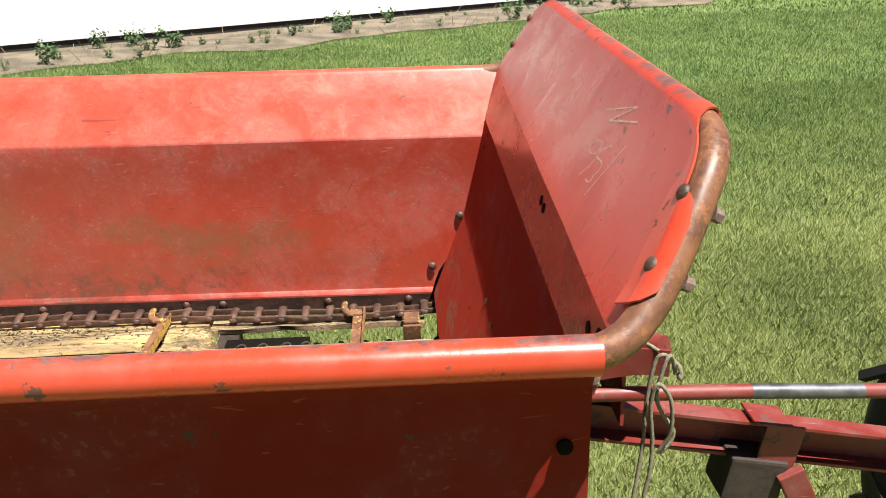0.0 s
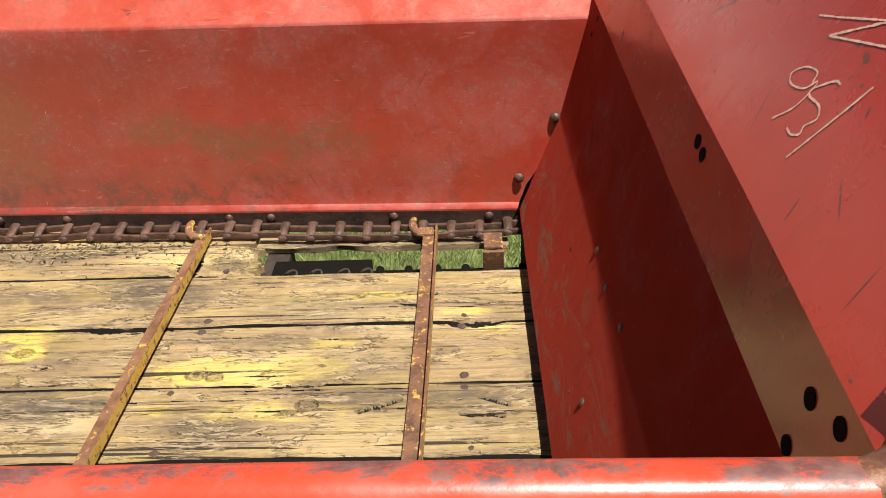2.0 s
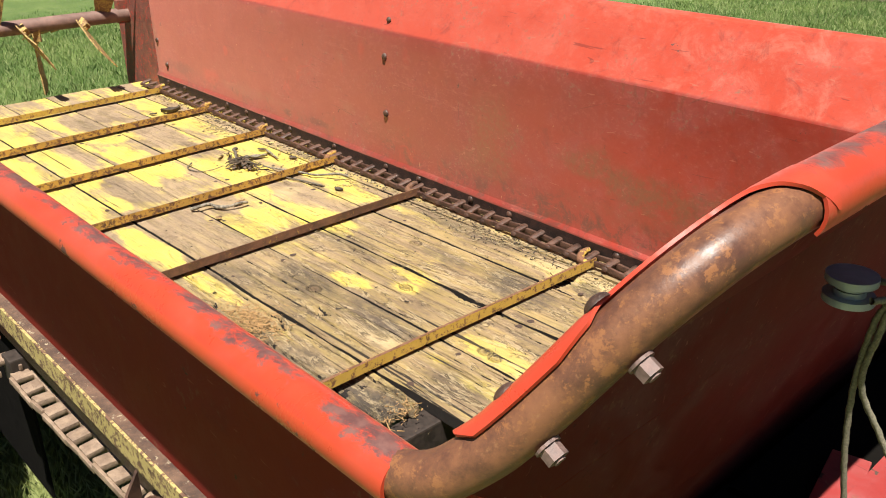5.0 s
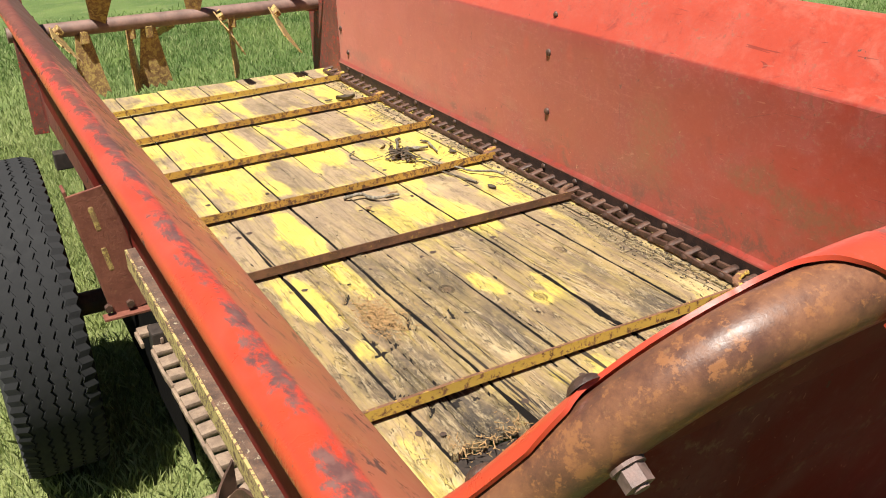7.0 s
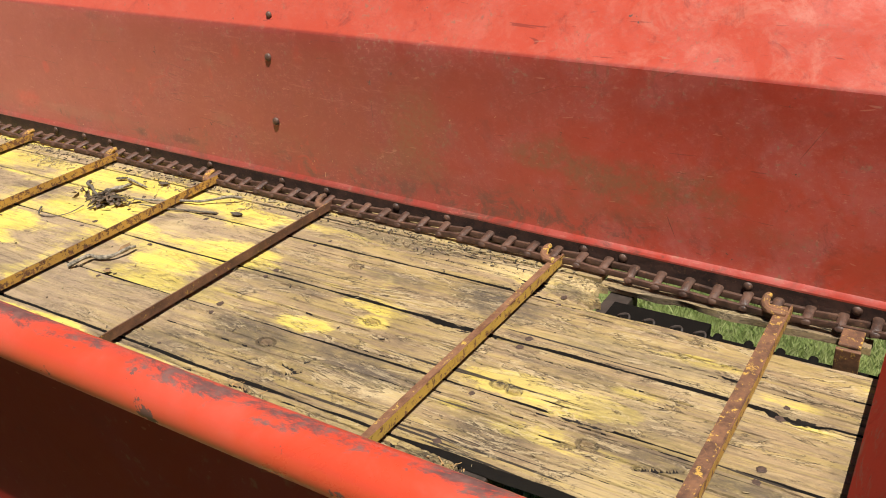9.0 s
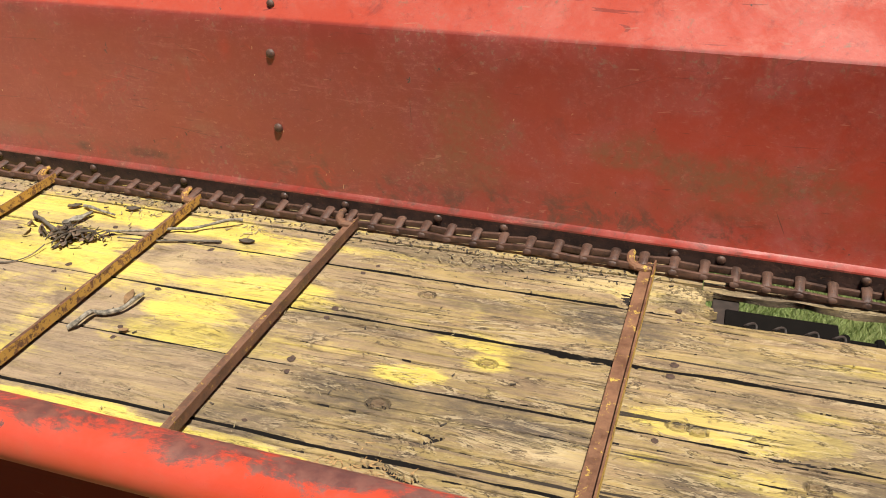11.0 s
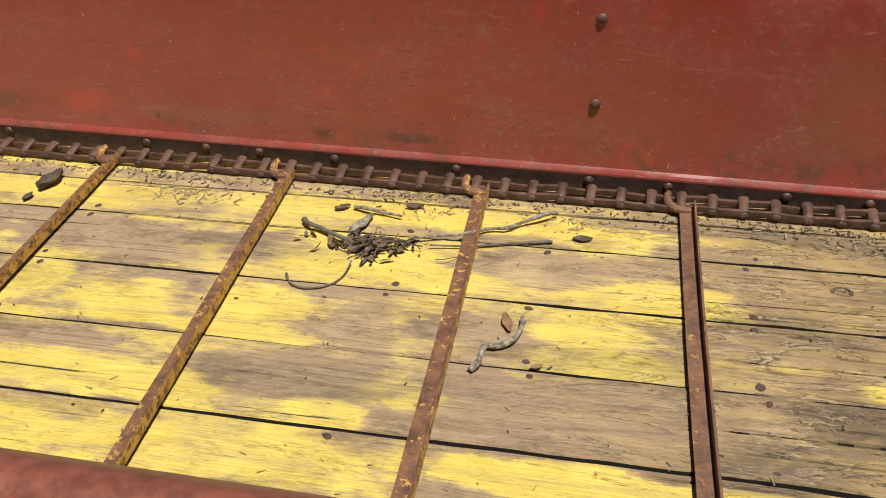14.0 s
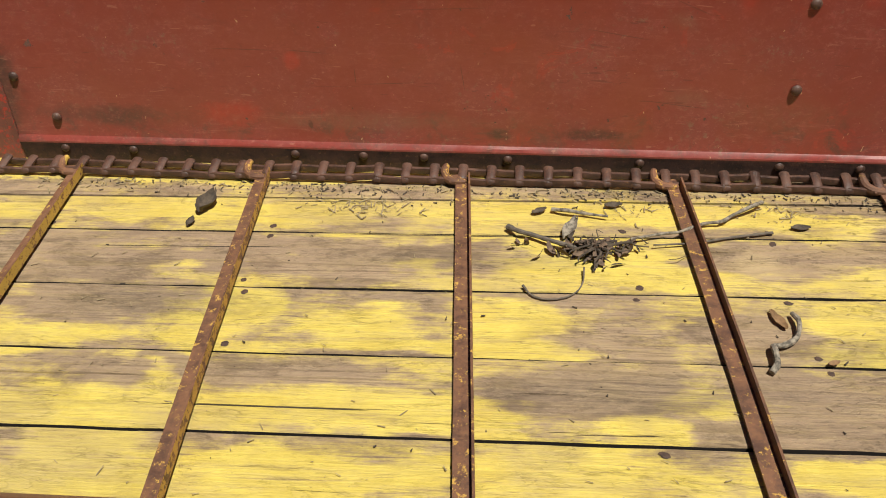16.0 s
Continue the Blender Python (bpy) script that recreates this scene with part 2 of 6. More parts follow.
    if lit_scrape:
        # sunlit look of the low slope, painted in as a brighter red
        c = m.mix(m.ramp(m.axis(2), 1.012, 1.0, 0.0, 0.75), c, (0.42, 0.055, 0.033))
        # paint scraped to grey-brown on the low slope
        worn = m.ramp(m.noise(17, 8, 0.78, (1.0, 0.35, 1.0), 0.8), 0.5, 0.62, 0.0, lit_scrape)
        c = m.mix(m.math("MULTIPLY", worn, m.ramp(m.axis(2), 1.0, 0.9)), c, (0.25, 0.125, 0.085))
    mott = m.noise(26.0, 9, 0.82, distort=0.3)
    c = m.mix(m.ramp(mott, 0.53, 0.70, 0.0, 0.45 * fade), c, tuple(0.5 * v for v in base))
    c = m.mix(m.ramp(mott, 0.47, 0.32, 0.0, 0.4 * fade), c, tuple(min(1, 0.95 * v + 0.05) for v in base))
    line = m.ramp(m.noise(30, 2, 0.4, (0.12, 1.0, 1.4), 3.5), 0.735, 0.745, 0, 0.7 * dirt)
    c = m.mix(line, c, tuple(0.22 * v + 0.01 for v in base))
    c = m.mix(m.ramp(streak, 0.54, 0.70, 0.0, dirt * 0.75), c, tuple(0.45 * v + 0.012 for v in base))
    c = m.mix(m.math("MULTIPLY", m.ramp(mid, 0.48, 0.68), m.ramp(fine, 0.55, 0.66, 0.0, dirt)), c, (0.192, 0.112, 0.064))
    scratch = m.ramp(m.noise(55, 2, 0.5, (0.13, 1.0, 0.6), 3.5), 0.715, 0.73, 0, 0.55 * dirt)
    c = m.mix(scratch, c, (0.4, 0.176, 0.112))
    fleck = m.ramp(m.noise(210, 3, 0.6), 0.66, 0.72, 0, 0.7 * dirt)
    c = m.mix(m.math("MULTIPLY", fleck, m.ramp(mid, 0.42, 0.6, 0.15, 1.0)), c, tuple(0.3 * v + 0.02 for v in base))
    chip = m.ramp(m.math("ADD", m.math("MULTIPLY", fine, 0.35), m.noise(17.0, 6, 0.7)), 0.86 - 0.1 * chips, 0.88 - 0.1 * chips)
    if wear:
        # bare steel along the crown of the rolled edge
        up = m.t.nodes.new("ShaderNodeSeparateXYZ")
        m.link(m.geo.outputs["Normal"], up.inputs[0])
        crown = m.math("ADD", m.math("MULTIPLY", up.outputs[2], 0.62), m.math("MULTIPLY", up.outputs[1], 0.10))
        rear = m.math("ADD", m.ramp(m.axis(0), -0.2, -1.7, 0.0, 0.13), m.math("ADD", m.ramp(m.axis(0), -1.25, -1.7, 0.0, 0.2), m.ramp(m.axis(0), -1.7, -2.1, 0.0, 0.3)))
        k = m.math("ADD", m.math("ADD", crown, rear), m.math("MULTIPLY", m.math("SUBTRACT", m.noise(24, 9, 0.8, (0.55, 1, 1), 0.4), 0.5), 1.5 * wear))
        bare = m.ramp(m.math("ADD", k, m.math("MULTIPLY", m.math("SUBTRACT", fine, 0.5), 0.22)), 0.53, 0.68, 0.0, 0.9)
        # dusty inner slope, its sun and floor bounce painted in as brighter brown
        inner = m.ramp(up.outputs[1], 0.55, 0.72, 0.0, 0.75)
        c = m.mix(inner, c, m.mix(m.ramp(mid, 0.35, 0.65), (0.40, 0.10, 0.05), (0.46, 0.17, 0.10)))
        steel = m.mix(m.ramp(fine, 0.35, 0.65), (0.06, 0.04, 0.0384), (0.136, 0.08, 0.068))
        steel = m.mix(m.ramp(m.axis(0), -0.2, -1.2), steel, m.mix(m.ramp(fine, 0.35, 0.65), (0.085, 0.036, 0.024), (0.17, 0.062, 0.036)))
        c = m.mix(bare, c, steel)
        chip = m.math("MAXIMUM", m.math("MULTIPLY", chip, 0.9), m.math("MULTIPLY", bare, 0.35))
        c = m.mix(m.math("MULTIPLY", m.math("SUBTRACT", 1.0, bare), chip), c, (0.08, 0.044, 0.036))
    else:
        c = m.mix(chip, c, (0.08, 0.044, 0.032))
    r = m.mix(chip, m.ramp(mid, 0.3, 0.8, rough - 0.06, rough + 0.22), (0.8, 0.8, 0.8))
    return m.done(c, r, m.math("ADD", m.math("MULTIPLY", fine, 0.5), mid), 0.14, 0.003)


def rust(name, a=(0.12, 0.0496, 0.0256), b=(0.216, 0.104, 0.052), paint=None, amount=0.4, rough=0.72, front=0.0, relief=0.5):
    m = Mat(name, rough)
    n1, n2, n3 = m.noise(22, 8, 0.78), m.noise(120, 5, 0.75), m.noise(60, 7, 0.78, jitter=True)
    c = m.mix(m.ramp(n1, 0.35, 0.65), a, b)
    c = m.mix(m.ramp(n2, 0.55, 0.75, 0, 0.6), c, (0.072, 0.036, 0.024))
    c = m.mix(m.ramp(n2, 0.3, 0.42, 0.5, 0), c, (0.272, 0.136, 0.06))
    if paint:
        up = m.t.nodes.new("ShaderNodeSeparateXYZ")
        m.link(m.geo.outputs["Normal"], up.inputs[0])
        face = m.math("ADD", m.math("MULTIPLY", up.outputs[0], front), m.math("MULTIPLY", m.math("SUBTRACT", n2, 0.5), 0.35))
        k = m.ramp(m.math("ADD", n3, face), 0.66 - 0.3 * amount, 0.72 - 0.3 * amount)
        c = m.mix(k, c, paint)
    return m.done(c, m.ramp(n1, 0.3, 0.7, rough - 0.18, rough + 0.12), n2, relief, 0.003)


def plain(name, color, rough=0.6, metal=0.0, vary=0.3, scale=30):
    m = Mat(name, rough, metal)
    n = m.noise(scale, 5, 0.65)
    dark = tuple(v * (1 - vary) for v in color)
    return m.done(m.mix(m.ramp(n, 0.3, 0.7), dark, color), m.ramp(n, 0.3, 0.7, rough - 0.08, rough + 0.1), n, 0.3, 0.003)


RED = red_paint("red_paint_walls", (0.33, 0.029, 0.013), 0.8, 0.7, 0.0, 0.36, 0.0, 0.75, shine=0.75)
RED_RIM = red_paint("red_paint_rim", (0.48, 0.0496, 0.0208), 0.35, 0.15, 0.35, 0.30, 0.9)
RED_ROLL = red_paint("red_paint_roll", (0.46, 0.048, 0.0205), 0.45, 0.4, 0.7, 0.36, 0.55)
RED_FRONT = red_paint("red_paint_front", (0.40, 0.037, 0.019), 0.42, 0.3, 0.0, 0.27, scored=True)
# panel base darkened for its shade; the lit low slope is mixed in brighter
RED_PANEL = red_paint("red_paint_panel", (0.26, 0.021, 0.010), 0.5, 0.55, 0.05, 0.75, lit_scrape=0.95, shine=0.02)
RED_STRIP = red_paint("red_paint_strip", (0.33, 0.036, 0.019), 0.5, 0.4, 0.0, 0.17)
# shaded copy of the red for the near wall's outer face
RED_OUT_SHADED = red_paint("red_paint_outside", (0.16, 0.013, 0.007), 0.25, 0.4, 0.0, 0.6, shine=0.08)
# deeper shaded copy for the back of the front sheets
RED_UNDER_SHADED = red_paint("red_paint_under", (0.10, 0.011, 0.007), 0.6, 0.6, 0.0, 0.6, shine=0.12)
RED_FRAME = red_paint("red_paint_frame", (0.17, 0.022, 0.016), 0.7, 0.9, 0.7, 0.5)
PINK_FRAME = red_paint("red_paint_faded", (0.30, 0.038, 0.034), 0.75, 0.6, 0.4, 0.5)
PIPE_RUST = rust("rusty_pipe", (0.085, 0.037, 0.025), (0.20, 0.082, 0.038), (0.235, 0.098, 0.04), 0.40, 0.5, relief=0.13)
DARK_RUST = rust("dark_rust", (0.036, 0.02, 0.015), (0.105, 0.052, 0.033), rough=0.55)
BAR_RUST = rust("rusty_bar", (0.07, 0.033, 0.02), (0.185, 0.085, 0.04), (0.46, 0.27, 0.055), 0.33, front=0.12)
BAR_YELLOW = rust("yellow_bar", (0.10, 0.042, 0.02), (0.21, 0.10, 0.05), (0.50, 0.33, 0.06), 0.27, front=0.16)
PALE_RUST = rust("pale_rust", (0.17, 0.115, 0.08), (0.31, 0.22, 0.15))
CRUST = rust("crusted_rust", (0.06, 0.034, 0.024), (0.17, 0.10, 0.065), (0.40, 0.33, 0.22), 0.25, 0.9, relief=0.9)
SILL = rust("yellow_sill", (0.096, 0.048, 0.032), (0.176, 0.096, 0.056), (0.44, 0.336, 0.128), 0.7)
STEEL = plain("bright_bolt", (0.22, 0.14, 0.12), 0.6, 0.1, 0.6, 120)
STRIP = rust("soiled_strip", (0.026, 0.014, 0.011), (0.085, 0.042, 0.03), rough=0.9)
# joint dirt; also shade painted into cracks and board edges
DIRT_SHADE = plain("packed_dirt", (0.014, 0.009, 0.006), 0.95, 0, 0.5, 90)
DARK_BAR = rust("dark_bar", (0.075, 0.038, 0.023), (0.185, 0.09, 0.048), (0.40, 0.25, 0.05), 0.2)
TYRE = plain("tyre_rubber", (0.02, 0.02, 0.021), 0.9, 0, 0.4, 40)
SHAFT = plain("beater_shaft", (0.24, 0.145, 0.115), 0.6, 0, 0.4, 20)
NAIL = plain("rusty_nail", (0.085, 0.05, 0.034), 0.8, 0, 0.6, 200)
GREASY = plain("greasy_steel", (0.040, 0.027, 0.020), 0.7, 0, 0.5, 60)
# near-black matt; also stands for the dark behind and under the box
FLAT_BLACK = plain("soot_black", (0.007, 0.006, 0.005), 0.98)
FLAT_BLACK.node_tree.nodes["Principled BSDF"].inputs["Specular IOR Level"].default_value = 0.08
ROPE = plain("old_rope", (0.25, 0.22, 0.15), 0.9, 0, 0.5, 300)
BARK = plain("dead_bark", (0.16, 0.132, 0.1), 0.9, 0, 0.6, 90)
LICHEN = plain("lichen_bark", (0.31, 0.27, 0.205), 0.9, 0, 0.8, 110)
BARK_DARK = plain("dark_dead_bark", (0.10, 0.076, 0.052), 0.9, 0, 0.7, 90)
ROTTEN = plain("rotten_wood", (0.46, 0.28, 0.12), 0.95, 0, 0.55, 150)
DEAD_LEAF = plain("dead_leaf", (0.19, 0.125, 0.08), 0.85, 0, 0.65, 120)
TAN_LEAF = plain("tan_leaf", (0.28, 0.165, 0.075), 0.8, 0, 0.5, 60)
PADDLE = rust("beater_paddle", (0.16, 0.085, 0.035), (0.32, 0.20, 0.08), (0.45, 0.33, 0.10), 0.55)
CHALK = plain("chalk", (0.74, 0.48, 0.37), 0.95, 0, 0.4, 260)
SIDING = plain("white_siding", (0.80, 0.80, 0.80), 0.6, 0, 0.06, 3)
FOUNDATION = plain("foundation", (0.034, 0.028, 0.024), 0.9, 0, 0.5, 6)
LEAF = plain("weed_leaf", (0.056, 0.12, 0.028), 0.6, 0, 0.4, 12)
STRAW = plain("dry_straw", (0.36, 0.288, 0.16), 0.85, 0, 0.4, 60)
PULLEY = plain("galvanised_pulley", (0.42, 0.46, 0.50), 0.45, 0.3)
CHROME = plain("worn_rod", (0.16, 0.16, 0.17), 0.5, 0.7, 0.5, 25)


# where paint is left on the worn front boards, and where they are stained: x, y, half lengths, amount
PAINT_LEFT = ((-0.40, 0.738, 0.17, 0.048, 0.2), (-0.28, 0.745, 0.11, 0.035, 0.14), (-0.24, 0.81, 0.06, 0.02, 0.10), (-0.90, 0.728, 0.07, 0.03, 0.16), (-0.82, 0.85, 0.10, 0.03, 0.11), (-0.95, 0.882, 0.04, 0.02, 0.12), (-0.783, 0.80, 0.05, 0.03, 0.10),
              (-0.56, 1.11, 0.12, 0.04, 0.08), (-1.14, 0.48, 0.2, 0.03, 0.15), (-1.03, 0.355, 0.16, 0.05, 0.12), (-0.77, 0.39, 0.08, 0.04, 0.10), (-0.80, 0.47, 0.06, 0.03, 0.09), (-1.21, 0.91, 0.16, 0.06, 0.12), (-0.17, 0.95, 0.12, 0.02, 0.09), (0.03, 0.845, 0.07, 0.02, 0.13),
              (-0.02, 0.90, 0.06, 0.02, 0.09), (-0.30, 0.63, 0.14, 0.035, 0.12), (-0.50, 0.65, 0.06, 0.025, 0.10), (-1.42, 0.49, 0.14, 0.03, 0.14), (-1.58, 0.59, 0.10, 0.03, 0.09), (-1.15, 1.10, 0.3, 0.03, 0.10), (-0.35, 0.30, 0.2, 0.04, 0.14), (-1.75, 1.12, 0.5, 0.04, 0.10), (-2.5, 1.285, 1.0, 0.06, 0.35))
STAINS = ((-0.2, 1.17, 0.3, 0.03, 0.7), (-0.64, 0.995, 0.09, 0.03, 0.8), (-0.66, 0.655, 0.1, 0.025, 0.75), (-0.83, 0.975, 0.12, 0.03, 0.6), (-0.61, 0.42, 0.08, 0.06, 0.6), (-0.465, 0.45, 0.06, 0.09, 0.95), (-0.50, 1.09, 0.06, 0.03, 0.7), (-0.30, 0.92, 0.2, 0.05, 0.5), (-0.02, 0.66, 0.07, 0.06, 0.5), (-0.25, 0.40, 0.15, 0.05, 0.5), (-1.3, 0.72, 0.2, 0.06, 0.4), (-0.53, 0.44, 0.1, 0.07, 0.92), (-0.70, 0.44, 0.08, 0.05, 0.8), (-0.84, 0.45, 0.07, 0.04, 0.6), (-0.96, 0.65, 0.16, 0.07, 0.75), (-0.73, 0.66, 0.13, 0.06, 0.7), (-0.40, 0.60, 0.1, 0.05, 0.6), (-1.10, 0.55, 0.12, 0.06, 0.6), (-0.60, 0.97, 0.14, 0.07, 0.8), (-1.05, 0.86, 0.14, 0.06, 0.5), (-0.65, 0.34, 0.1, 0.04, 0.6), (-0.22, 0.74, 0.14, 0.05, 0.45), (-0.12, 0.66, 0.2, 0.03, 0.6), (-0.95, 1.13, 0.35, 0.03, 0.6), (-0.34, 0.82, 0.15, 0.03, 0.5), (-0.1, 0.45, 0.2, 0.06, 0.4), (-1.75, 0.62, 0.3, 0.05, 0.35), (-2.5, 0.82, 0.25, 0.06, 0.35), (-2.05, 0.95, 0.2, 0.04, 0.35))


# knots: x, y, radius
KNOTS = ((-0.461, 0.727, 0.012), (-0.43, 0.722, 0.010), (-0.921, 0.642, 0.014), (-0.955, 0.979, 0.012), (-0.783, 0.798, 0.012), (-0.265, 0.646, 0.012))
# bleached or freshly splintered wood
BLEACHED = ((-1.50, 0.957, 0.06, 0.05, 0.55), (-0.60, 1.115, 0.16, 0.04, 0.85), (-0.47, 1.13, 0.06, 0.03, 0.9), (-0.63, 0.61, 0.07, 0.03, 0.6), (-0.10, 0.88, 0.16, 0.05, 0.5), (-0.30, 0.92, 0.2, 0.04, 0.5), (-0.30, 0.76, 0.2, 0.05, 0.4), (-0.16, 0.57, 0.2, 0.06, 0.5))


# paint left on the rear boards, and places worn bare there: x, y, half lengths
REAR_PAINT = ((-2.76, 1.127, 0.24, 0.06), (-2.29, 1.108, 0.2, 0.045), (-1.60, 1.125, 0.16, 0.055), (-2.73, 0.725, 0.12, 0.035), (-2.42, 0.78, 0.07, 0.08), (-2.18, 0.785, 0.09, 0.06), (-1.95, 0.80, 0.12, 0.05), (-1.94, 0.716, 0.15, 0.025), (-2.6, 0.545, 0.14, 0.045), (-2.2, 0.57, 0.24, 0.042),
              (-1.98, 0.566, 0.09, 0.045), (-1.74, 0.55, 0.05, 0.03), (-2.5, 0.43, 0.4, 0.07), (-1.85, 0.46, 0.3, 0.06), (-1.42, 0.47, 0.13, 0.045), (-1.38, 0.80, 0.08, 0.04), (-1.27, 0.90, 0.07, 0.04), (-1.30, 0.725, 0.09, 0.026), (-1.63, 0.915, 0.12, 0.03), (-1.35, 1.06, 0.1, 0.045))
REAR_BARE = ((-2.78, 0.945, 0.2, 0.06), (-2.3, 0.955, 0.2, 0.07), (-1.97, 0.965, 0.09, 0.06), (-1.51, 0.965, 0.13, 0.06), (-2.67, 0.81, 0.13, 0.045), (-2.29, 0.65, 0.22, 0.042), (-2.65, 0.645, 0.18, 0.04), (-1.84, 0.64, 0.14, 0.05), (-1.52, 0.60, 0.14, 0.06), (-1.53, 0.76, 0.09, 0.06), (-1.26, 0.60, 0.13, 0.06), (-1.02, 0.90, 0.16, 0.08), (-0.98, 0.6, 0.16, 0.07))


def wood():
    m = Mat("painted_boards", 0.82)
    grain = m.noise(240, 6, 0.75, (0.03, 1.0, 1.0), 0.5, True)
    band = m.noise(26, 6, 0.72, (0.10, 1.0, 1.0), 0.5, True)
    patch = m.noise(3.9, 6, 0.62, (0.6, 1.0, 1.0), 0.35, True)
    brush = m.noise(48, 6, 0.75, (0.08, 1.0, 1.0), 0.3, True)
    fine = m.noise(190, 5, 0.75, (0.3, 1, 1), 0, True)
    cloud = m.noise(3.4, 6, 0.62, (0.7, 1, 1), 0.3, True)
    mott = m.noise(12, 8, 0.74, (0.55, 1, 1), 0.4, True)
    spot = m.noise(23, 6, 0.75, (0.6, 1, 1), 0.8)
    grit = m.noise(62, 8, 0.8, (0.45, 1, 1), 0, True)
    split = m.noise(30, 3, 0.5, (0.022, 1.0, 1.0), 1.6, True)
    front = m.ramp(m.axis(0), -1.7, -0.75, 0.0, 1.0)
    # weathered wood in cloudy tones, greyer to the rear
    bare = m.mix(m.ramp(cloud, 0.36, 0.64), (0.18, 0.117, 0.062), (0.345, 0.237, 0.118))
    bare = m.mix(m.ramp(front, 0, 1, 0.6, 0.0), bare, (0.335, 0.245, 0.17))
    bare = m.mix(m.ramp(mott, 0.49, 0.62, 0, 0.75), bare, (0.105, 0.068, 0.041))
    bare = m.mix(m.ramp(mott, 0.46, 0.33, 0, 0.55), bare, (0.49, 0.365, 0.19))
    bare = m.mix(m.ramp(band, 0.50, 0.68, 0, 0.5), bare, (0.185, 0.13, 0.08))
    # growth rings cut by the saw
    ring = m.math("SINE", m.math("MULTIPLY", m.noise(2.4, 3, 0.45, (0.10, 1.0, 1.0), 0.25, True), 190.0), 0.0)
    ring = m.math("MULTIPLY", m.ramp(ring, 0.55, 1.0), m.ramp(cloud, 0.40, 0.6, 0.25, 0.75))
    bare = m.mix(ring, bare, (0.15, 0.10, 0.06))
    bare = m.mix(m.ramp(fine, 0.45, 0.68, 0, 0.35), bare, (0.40, 0.30, 0.155))
    bare = m.mix(m.ramp(grit, 0.53, 0.64, 0.0, 0.45), bare, (0.13, 0.092, 0.058))
    bare = m.mix(m.ramp(grit, 0.44, 0.34, 0.0, 0.4), bare, (0.46, 0.36, 0.215))
    bare = m.mix(m.ramp(grain, 0.56, 0.63, 0, 0.6), bare, (0.09, 0.06, 0.038))
    bare = m.mix(m.ramp(m.info.outputs["Random"], 0.0, 1.0, 0.0, 0.3), bare, (0.25, 0.182, 0.11))
    for x, y, rx, ry, a in BLEACHED:
        bare = m.mix(m.math("MULTIPLY", m.blob(x, y, rx, ry, a), m.ramp(grain, 0.5, 0.64, 1.0, 0.5)), bare, (0.50, 0.38, 0.195))
    # a trace of paint left in the grain of the front boards
    trace = m.math("MULTIPLY", m.ramp(brush, 0.42, 0.62, 0.0, 0.32), m.ramp(front, 0, 1, 0.3, 1.0))
    bare = m.mix(trace, bare, (0.44, 0.33, 0.07))
    # paint worn along the grain
    rear = m.ramp(m.axis(0), -0.7, -2.2, 0.0, 1.0)
    cover = m.math("SUBTRACT", m.math("ADD", m.math("ADD", m.math("MULTIPLY", patch, 0.6), 0.2), m.math("MULTIPLY", rear, 0.066)), m.math("MULTIPLY", front, 0.05))
    cover = m.math("ADD", cover, m.math("MULTIPLY", m.math("SUBTRACT", brush, 0.5), 0.13))
    cover = m.math("SUBTRACT", cover, m.math("MULTIPLY", m.ramp(grain, 0.45, 0.7), 0.05))
    for x, y, rx, ry, a in PAINT_LEFT:
        cover = m.math("ADD", cover, m.blob(x, y, 1.1 * rx, 1.1 * ry, 1.45 * a))
    left = m.t.nodes.new("ShaderNodeAttribute")
    left.attribute_name = "paint_left"
    cover = m.math("ADD", cover, left.outputs["Fac"])
    cover = m.math("ADD", cover, m.math("MULTIPLY", m.math("SUBTRACT", grit, 0.5), 0.2))
    cover = m.math("SUBTRACT", cover, m.math("MULTIPLY", m.math("SUBTRACT", mott, 0.5), 0.16))
    k = m.ramp(cover, 0.505, 0.655, 0.0, 1.0)
    k = m.math("MULTIPLY", k, m.math("MULTIPLY", m.ramp(fine, 0.2, 0.55, 0.75, 0.97), m.ramp(brush, 0.32, 0.56, 0.62, 1.0)))
    k = m.math("MULTIPLY", k, m.ramp(front, 0, 1, 0.96, 0.8))
    k = m.math("MULTIPLY", k, m.ramp(grain, 0.54, 0.66, 1.0, 0.45))
    yellow = m.mix(m.ramp(mott, 0.36, 0.64), (0.70, 0.56, 0.10), (0.59, 0.455, 0.075))
    yellow = m.mix(m.ramp(cloud, 0.52, 0.66, 0.0, 0.45), yellow, (0.37, 0.28, 0.125))
    c = m.mix(k, bare, yellow)
    for x, y, rx, ry, a in STAINS:
        dark = m.math("MULTIPLY", m.blob(x, y, rx, ry, a), m.ramp(grit, 0.36, 0.56, 0.4, 1.0))
        c = m.mix(dark, c, (0.062, 0.048, 0.037))
    for x, y, r in KNOTS:
        d = m.far_from(x, y, r * 1.35, r)
        c = m.mix(m.ramp(d, 1.05, 0.45, 0.0, 0.55), c, (0.13, 0.075, 0.04))
        c = m.mix(m.ramp(m.math("ABSOLUTE", m.math("SUBTRACT", d, 1.05), 0.0), 0.24, 0.08, 0.0, 0.5), c, (0.06, 0.038, 0.022))
    c = m.mix(m.math("MULTIPLY", m.ramp(spot, 0.58, 0.70, 0, 0.8), m.ramp(front, 0, 1, 0.2, 1.0)), c, (0.075, 0.054, 0.038))
    speck = m.ramp(m.noise(260, 3, 0.6, (0.6, 1, 1)), 0.68, 0.74, 0, 0.75)
    c = m.mix(m.math("MULTIPLY", speck, m.ramp(spot, 0.42, 0.6, 0.25, 1.0)), c, (0.06, 0.043, 0.03))
    width = m.ramp(front, 0, 1, 0.0, 0.042)
